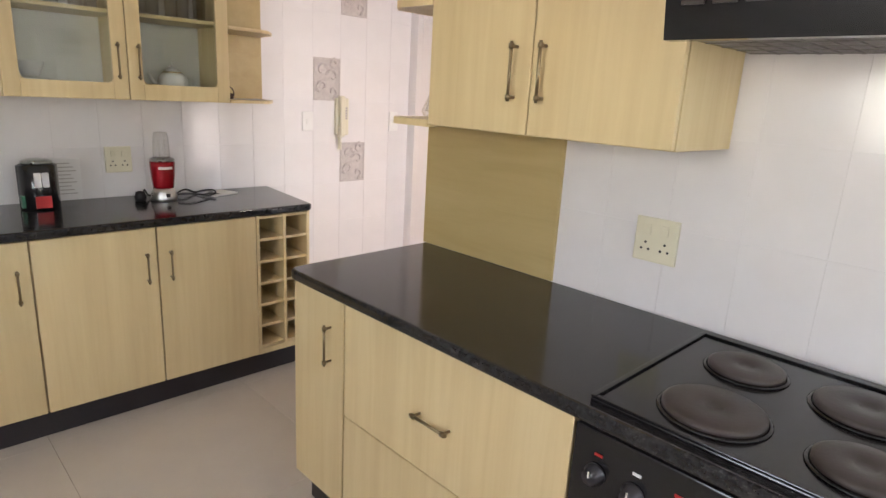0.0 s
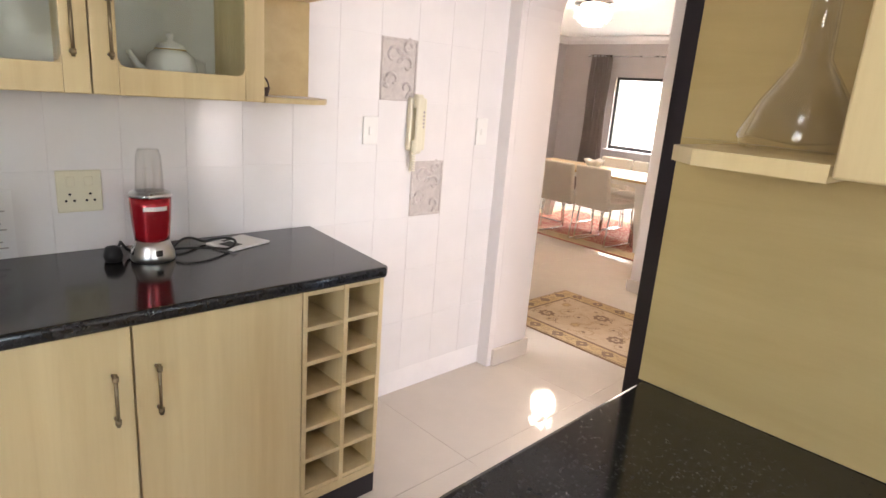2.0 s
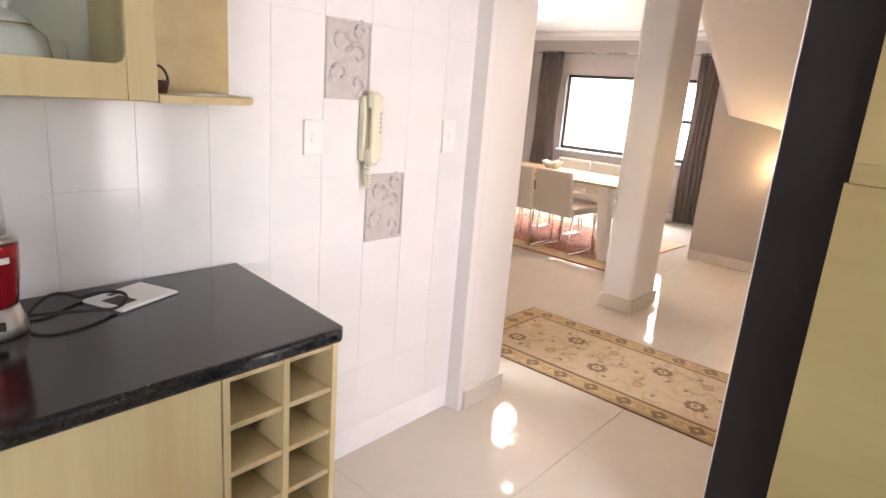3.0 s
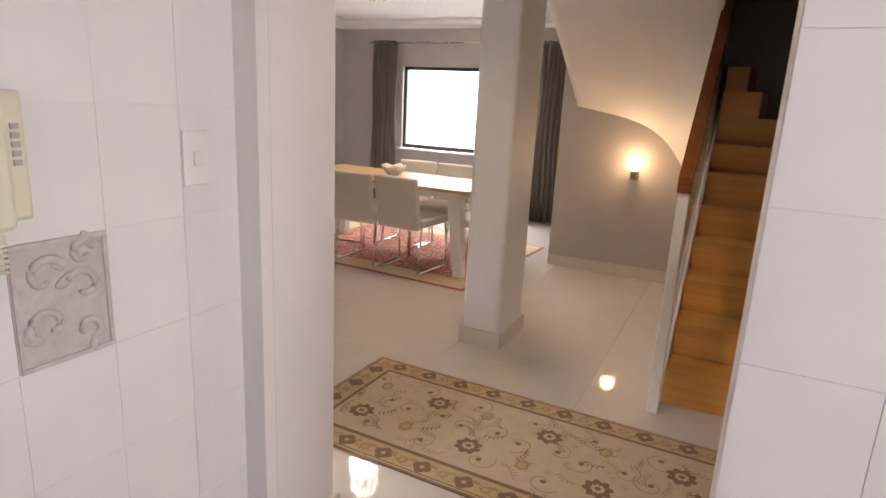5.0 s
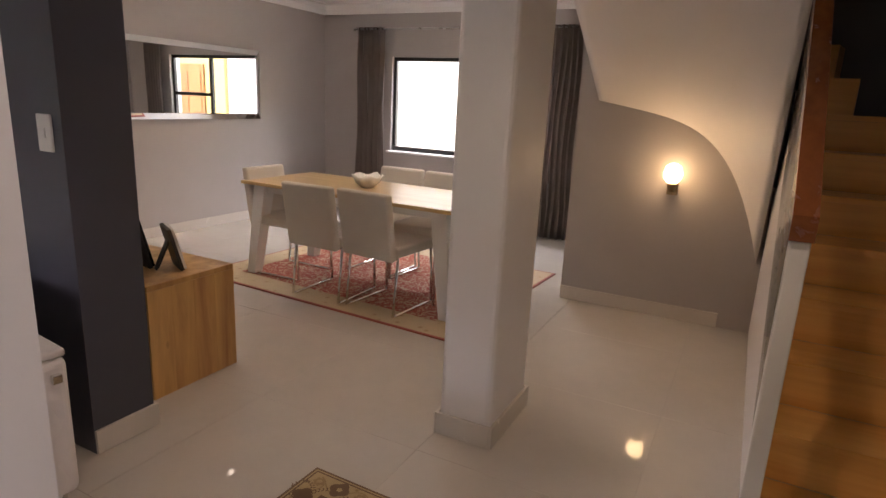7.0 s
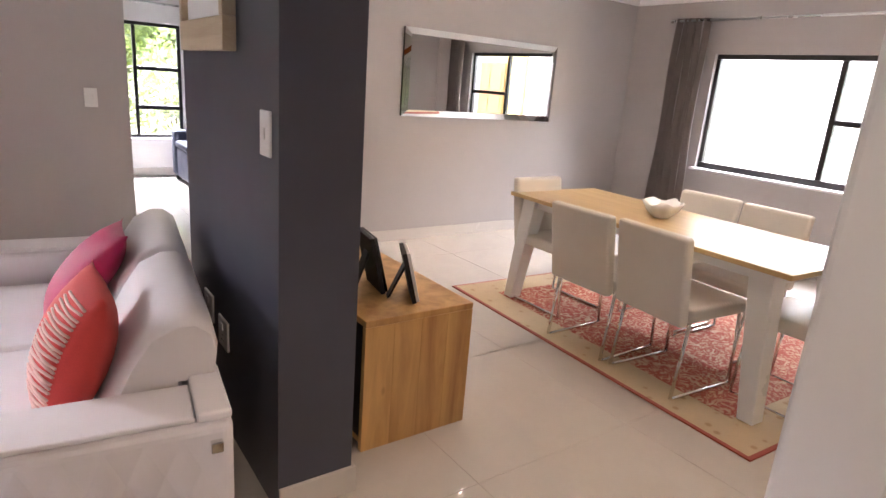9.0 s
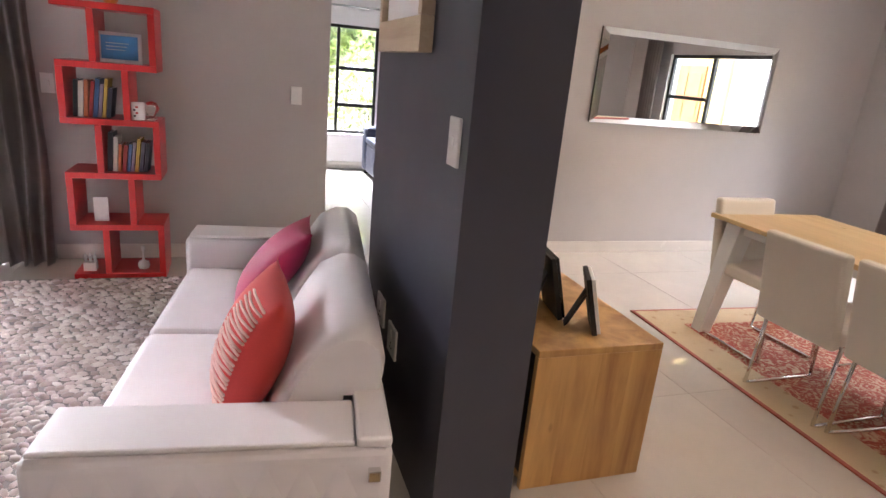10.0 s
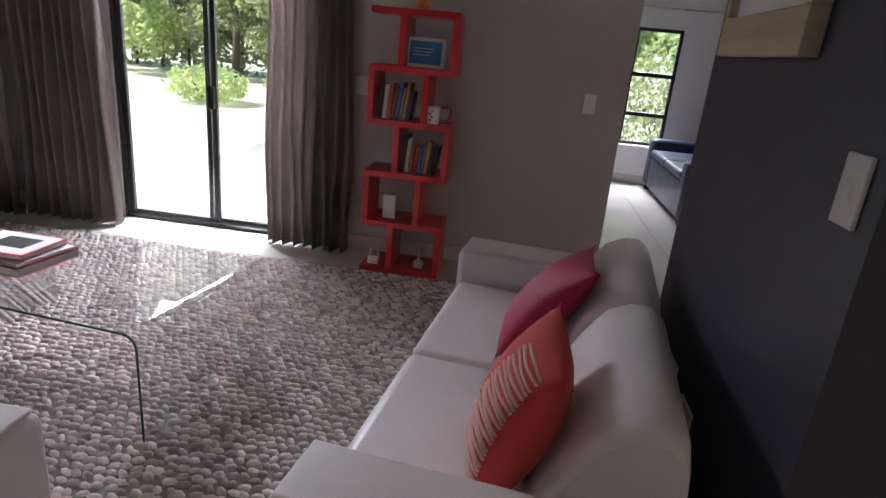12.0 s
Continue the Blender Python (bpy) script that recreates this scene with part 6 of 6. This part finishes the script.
for k, (w, d, h, m, rz) in enumerate(((0.36, 0.28, 0.035, M_RED, -8), (0.34, 0.26, 0.012, M_PAPER, -8), (0.30, 0.23, 0.022, M_RED, -2))):
    bk = thing("coffee_table_book", "large %s book lying on the glass table" % ("red", "thin white", "red")[k], "book", (1.56, 5.66, 0.452 + (0, 0.0365, 0.0500)[k]), "books on the glass table")
    part("pages", slab(-w / 2 + 0.004, w / 2 - 0.004, -d / 2 + 0.004, d / 2 - 0.004, 0.003, h - 0.003), M_PAPER, bk)
    for z in (0, h - 0.0028):
        part("cover", slab(-w / 2, w / 2, -d / 2, d / 2, z, z + 0.0026), m, bk)
    if k == 2:
        part("jacket", slab(-w / 2 + 0.01, w / 2 - 0.01, -d / 2 + 0.01, d / 2 - 0.01, h, h + 0.001), M_PAPER, bk, "white printed jacket")
        part("photo", slab(-0.06, 0.09, -0.05, 0.06, h + 0.0012, h + 0.002), M_DARK, bk, "dark cover picture")
    bk.rotation_euler.z = radians(rz)

# felted wool rug: one base, thousands of knots
lr = thing("lounge_rug", "chunky felted wool rug in pale pinkish greys", "rug", (0, 0, 0.0))
RX0, RX1, RY0, RY1 = -0.6, 3.42, 3.75, 7.16
part("backing", slab(RX0, RX1, RY0, RY1, 0.001, 0.012, 0.003), fabric("rug_backing", (0.2, 0.17, 0.16), 200), lr)


def wool_knots(seed):
    g = np.random.default_rng(seed)
    verts, faces = [], []
    step = 0.036
    ring = [(math.cos(a), math.sin(a)) for a in [2 * math.pi * k / 6 for k in range(6)]]
    ny, nx = int((RY1 - RY0) / step), int((RX1 - RX0) / (step * 1.15))
    for i in range(nx):
        for j in range(ny):
            x = RX0 + (i + 0.5 + 0.5 * (j % 2)) * step * 1.15 + g.normal() * 0.005
            y = RY0 + (j + 0.5) * step + g.normal() * 0.004
            if x > RX1:
                continue
            a = g.normal() * 0.45
            lx, ly, h = step * g.uniform(0.56, 0.8), step * g.uniform(0.34, 0.46), g.uniform(0.012, 0.021)
            ca, sa = math.cos(a), math.sin(a)
            k0 = len(verts)
            for sc, z in ((1.0, 0.008), (0.85, 0.010 + h * 0.62)):
                for u, v in ring:
                    px, py = u * lx * sc, v * ly * sc
                    verts.append((x + px * ca - py * sa, y + px * sa + py * ca, z))
            verts.append((x, y, 0.010 + h))
            for k in range(6):
                n = (k + 1) % 6
                faces.append((k0 + k, k0 + n, k0 + 6 + n, k0 + 6 + k))
                faces.append((k0 + 6 + k, k0 + 6 + n, k0 + 12))
    return verts, faces


nw = Nodes("felted_wool")
geo = nw.t.nodes.new("ShaderNodeNewGeometry")
col = nw.ramp(geo.outputs["Random Per Island"], [(0.0, (0.40, 0.31, 0.29)), (0.35, (0.58, 0.47, 0.44)), (0.7, (0.68, 0.58, 0.55)), (1.0, (0.74, 0.67, 0.63))])
fuzz = nw.noise(350, 2)
nw.set(Base_Color=nw.mix(0.3, col, nw.ramp(fuzz, [(0.3, (0.5,) * 3), (0.7, (1, 1, 1))]), "MULTIPLY"), Roughness=0.95, Sheen_Weight=0.3)
nw.bump(fuzz, 0.5, 0.002)
me = bpy.data.meshes.new("wool_knots")
v, f = wool_knots(8)
me.from_pydata(v, [], f)
me.polygons.foreach_set("use_smooth", [True] * len(me.polygons))
me.materials.append(nw.m)
ob = new("wool_pile", me)
ob.parent = lr
tagged(ob, "felted wool knots in mixed greys and pinks", "", "", "stuff")

plaque = thing("wall_picture", "pale print in a driftwood frame on the dark wall", "picture", (4.104, 5.34, 1.82))
part("print", slab(-0.022, -0.001, -0.25, 0.25, -0.25, 0.36, 0.002), M_PAPER, plaque)
for y0, y1, z0, z1 in ((-0.285, 0.285, -0.355, -0.251), (-0.285, 0.285, 0.361, 0.44), (-0.285, -0.251, -0.25, 0.36), (0.251, 0.285, -0.25, 0.36)):
    part("frame_board", slab(-0.045, -0.001, y0, y1, z0, z1, 0.003), M_DRIFT, plaque, "driftwood frame board")
for k in range(4):
    part("writing_bar", slab(-0.0245, -0.0225, -0.18, 0.18 - 0.05 * k, 0.02 + k * 0.07, 0.035 + k * 0.07), M_GREY, plaque)

# far room sofa
fs = thing("armchair", "dark navy leather sofa in the far room", "sofa", (5.50, 10.1, 0))
part("base", slab(-0.40, 0.45, -0.55, 0.9, 0.05, 0.42, 0.03, 3), M_DKSOFA, fs)
part("arm", slab(-0.42, 0.45, 0.9, 1.1, 0.05, 0.62, 0.05, 3), M_DKSOFA, fs)
part("arm", slab(-0.42, 0.45, -0.75, -0.551, 0.05, 0.62, 0.05, 3), M_DKSOFA, fs)
part("backrest", slab(0.18, 0.45, -0.549, 0.899, 0.421, 0.85, 0.05, 3), M_DKSOFA, fs)
part("seat_cushion", slab(-0.42, 0.179, -0.545, 0.17, 0.421, 0.50, 0.03, 3), M_DKSOFA, fs)
part("seat_cushion", slab(-0.42, 0.179, 0.175, 0.895, 0.421, 0.50, 0.03, 3), M_DKSOFA, fs)
for x in (-0.36, 0.38):
    for y in (-0.68, 1.02):
        part("foot", slab(x - 0.03, x + 0.03, y - 0.03, y + 0.03, 0, 0.05), M_BLACK, fs)
rod = thing("curtain_rod", "slim white curtain rod in the far room", "curtain rod", (4.95, 11.33, 2.08))
b = bmesh.new()
tube(b, [(-0.7, 0, 0), (0.9, 0, 0)], 0.012, 8)
part("rod", b, M_STEEL, rod)
for x in (-0.5, 0.7):
    b = bmesh.new()
    tube(b, [(x, 0, 0), (x, 0.069, 0)], 0.008, 8)
    part("bracket", b, M_STEEL, rod)

# ---- tiles, last ----


def tile_mesh(w, d, t, bevel, material, name):
    """A thin tile, its face towards +z, with a small eased edge."""
    bm = bmesh.new()
    lo = [bm.verts.new((x * w / 2, y * d / 2, 0)) for x, y in ((-1, -1), (1, -1), (1, 1), (-1, 1))]
    mid = [bm.verts.new((x * w / 2, y * d / 2, t - bevel)) for x, y in ((-1, -1), (1, -1), (1, 1), (-1, 1))]
    hi = [bm.verts.new((x * (w / 2 - bevel), y * (d / 2 - bevel), t)) for x, y in ((-1, -1), (1, -1), (1, 1), (-1, 1))]
    bm.faces.new(hi)
    for a, c in ((lo, mid), (mid, hi)):
        for k in range(4):
            bm.faces.new((a[k], a[(k + 1) % 4], c[(k + 1) % 4], c[k]))
    return mesh_of(name, bm, material)


TW, TH = 0.2, 0.259
wall_tile = tile_mesh(TW - 0.001, TH - 0.001, 0.006, 0.0006, M_TILE, "wall_tile")
relief_me = tile_mesh(TW - 0.003, TH - 0.003, 0.007, 0.0015, M_RELIEF, "relief_tile")
RELIEF = {(2.257, 2), (2.457, 0), (2.457, 4)}


def set_tile(me, name, parent, m):
    ob = new(name, me)
    ob.parent = parent
    ob.matrix_basis = m
    return ob


FACE_S = pose(0, 0, 0, 90, 0, 0)
FACE_W = pose(0, 0, 0, 90, 0, -90)
for i in range(14):
    x = 0.257 + 0.2 * i
    for j in range(-3, 5):
        z = 0.900 + (j + 0.5) * TH - 0.008
        if (x < 1.7 and j < 0) or x > 2.9:
            continue
        key = (round(x, 3), j)
        set_tile(relief_me if key in RELIEF else wall_tile, "tile", WALL_KITCHEN, Matrix.Translation((x, 3.401, z)) @ FACE_S)
for i in range(9):
    y = 1.064 - 0.2 * i + 0.695
    for j in range(0, 5):
        z = 0.90 + (j + 0.5) * TH
        set_tile(wall_tile, "tile", WALL_STOVE, Matrix.Translation((1.741, y - 0.0, z)) @ FACE_W)
for j in range(8):
    for y in (1.871, 2.071):
        set_tile(wall_tile, "tile", JAMB, Matrix.Translation((2.810, y, 0.15 + j * TH)) @ FACE_W)

# raised vine relief on the patterned tiles
for x, j in sorted(RELIEF):
    z = 0.892 + (j + 0.5) * TH
    relief = thing("vine_relief", "raised vine ornament on a patterned tile", "ornament", (x, 3.394, z), "patterned wall tiles")
    for cx, cz, rr, turn, a0 in ((-0.035, 0.055, 0.042, 1, 0.4), (0.04, 0.02, 0.04, -1, 2.6), (-0.035, -0.045, 0.042, -1, 3.6), (0.04, -0.075, 0.034, 1, 5.2), (0.045, 0.09, 0.028, 1, 1.0)):
        pts = [(cx + rr * (1 - 0.75 * k / 16) * math.cos(a0 + turn * 5.0 * k / 16), -0.001, cz + rr * (1 - 0.75 * k / 16) * math.sin(a0 + turn * 5.0 * k / 16)) for k in range(17)]
        b = bmesh.new()
        tube(b, pts, [0.010 - 0.005 * k / 16 for k in range(17)], 7)
        part("vine", b, M_RELIEF, relief)
        leaf_at = pts[0]
        b = bmesh.new()
        bmesh.ops.create_uvsphere(b, u_segments=10, v_segments=6, radius=1.0, matrix=Matrix.Translation(leaf_at) @ Matrix.Rotation(a0, 4, "Y") @ Matrix.Diagonal((0.026, 0.007, 0.012, 1)))
        part("leaf", b, M_RELIEF, relief)
    for x0, x1, z0, z1 in ((-0.096, 0.096, -0.128, -0.118), (-0.096, 0.096, 0.118, 0.128), (-0.096, -0.087, -0.1175, 0.1175), (0.087, 0.096, -0.1175, 0.1175)):
        part("rim", slab(x0, x1, -0.005, 0.0, z0, z1, 0.001), M_RELIEF, relief)

FT = 0.856
floor_me = tile_mesh(FT - 0.0014, FT - 0.0014, 0.0065, 0.0006, M_FLOOR, "floor_tile")
FLOOR = bpy.data.objects["floor"]
for i in range(-3, 10):
    for j in range(-4, 11):
        x, y = 1.37 + FT * (i + 0.5), 2.77 + FT * (j + 0.5)
        inside = (x < 9.4 and 1.2 < y < 8.2) or (x < 3.2 and -1.6 < y <= 1.2) or (3.5 < x < 7.0 and 7.5 < y < 11.4)
        if inside:
            set_tile(floor_me, "tile", FLOOR, Matrix.Translation((x, y, -0.0065)))
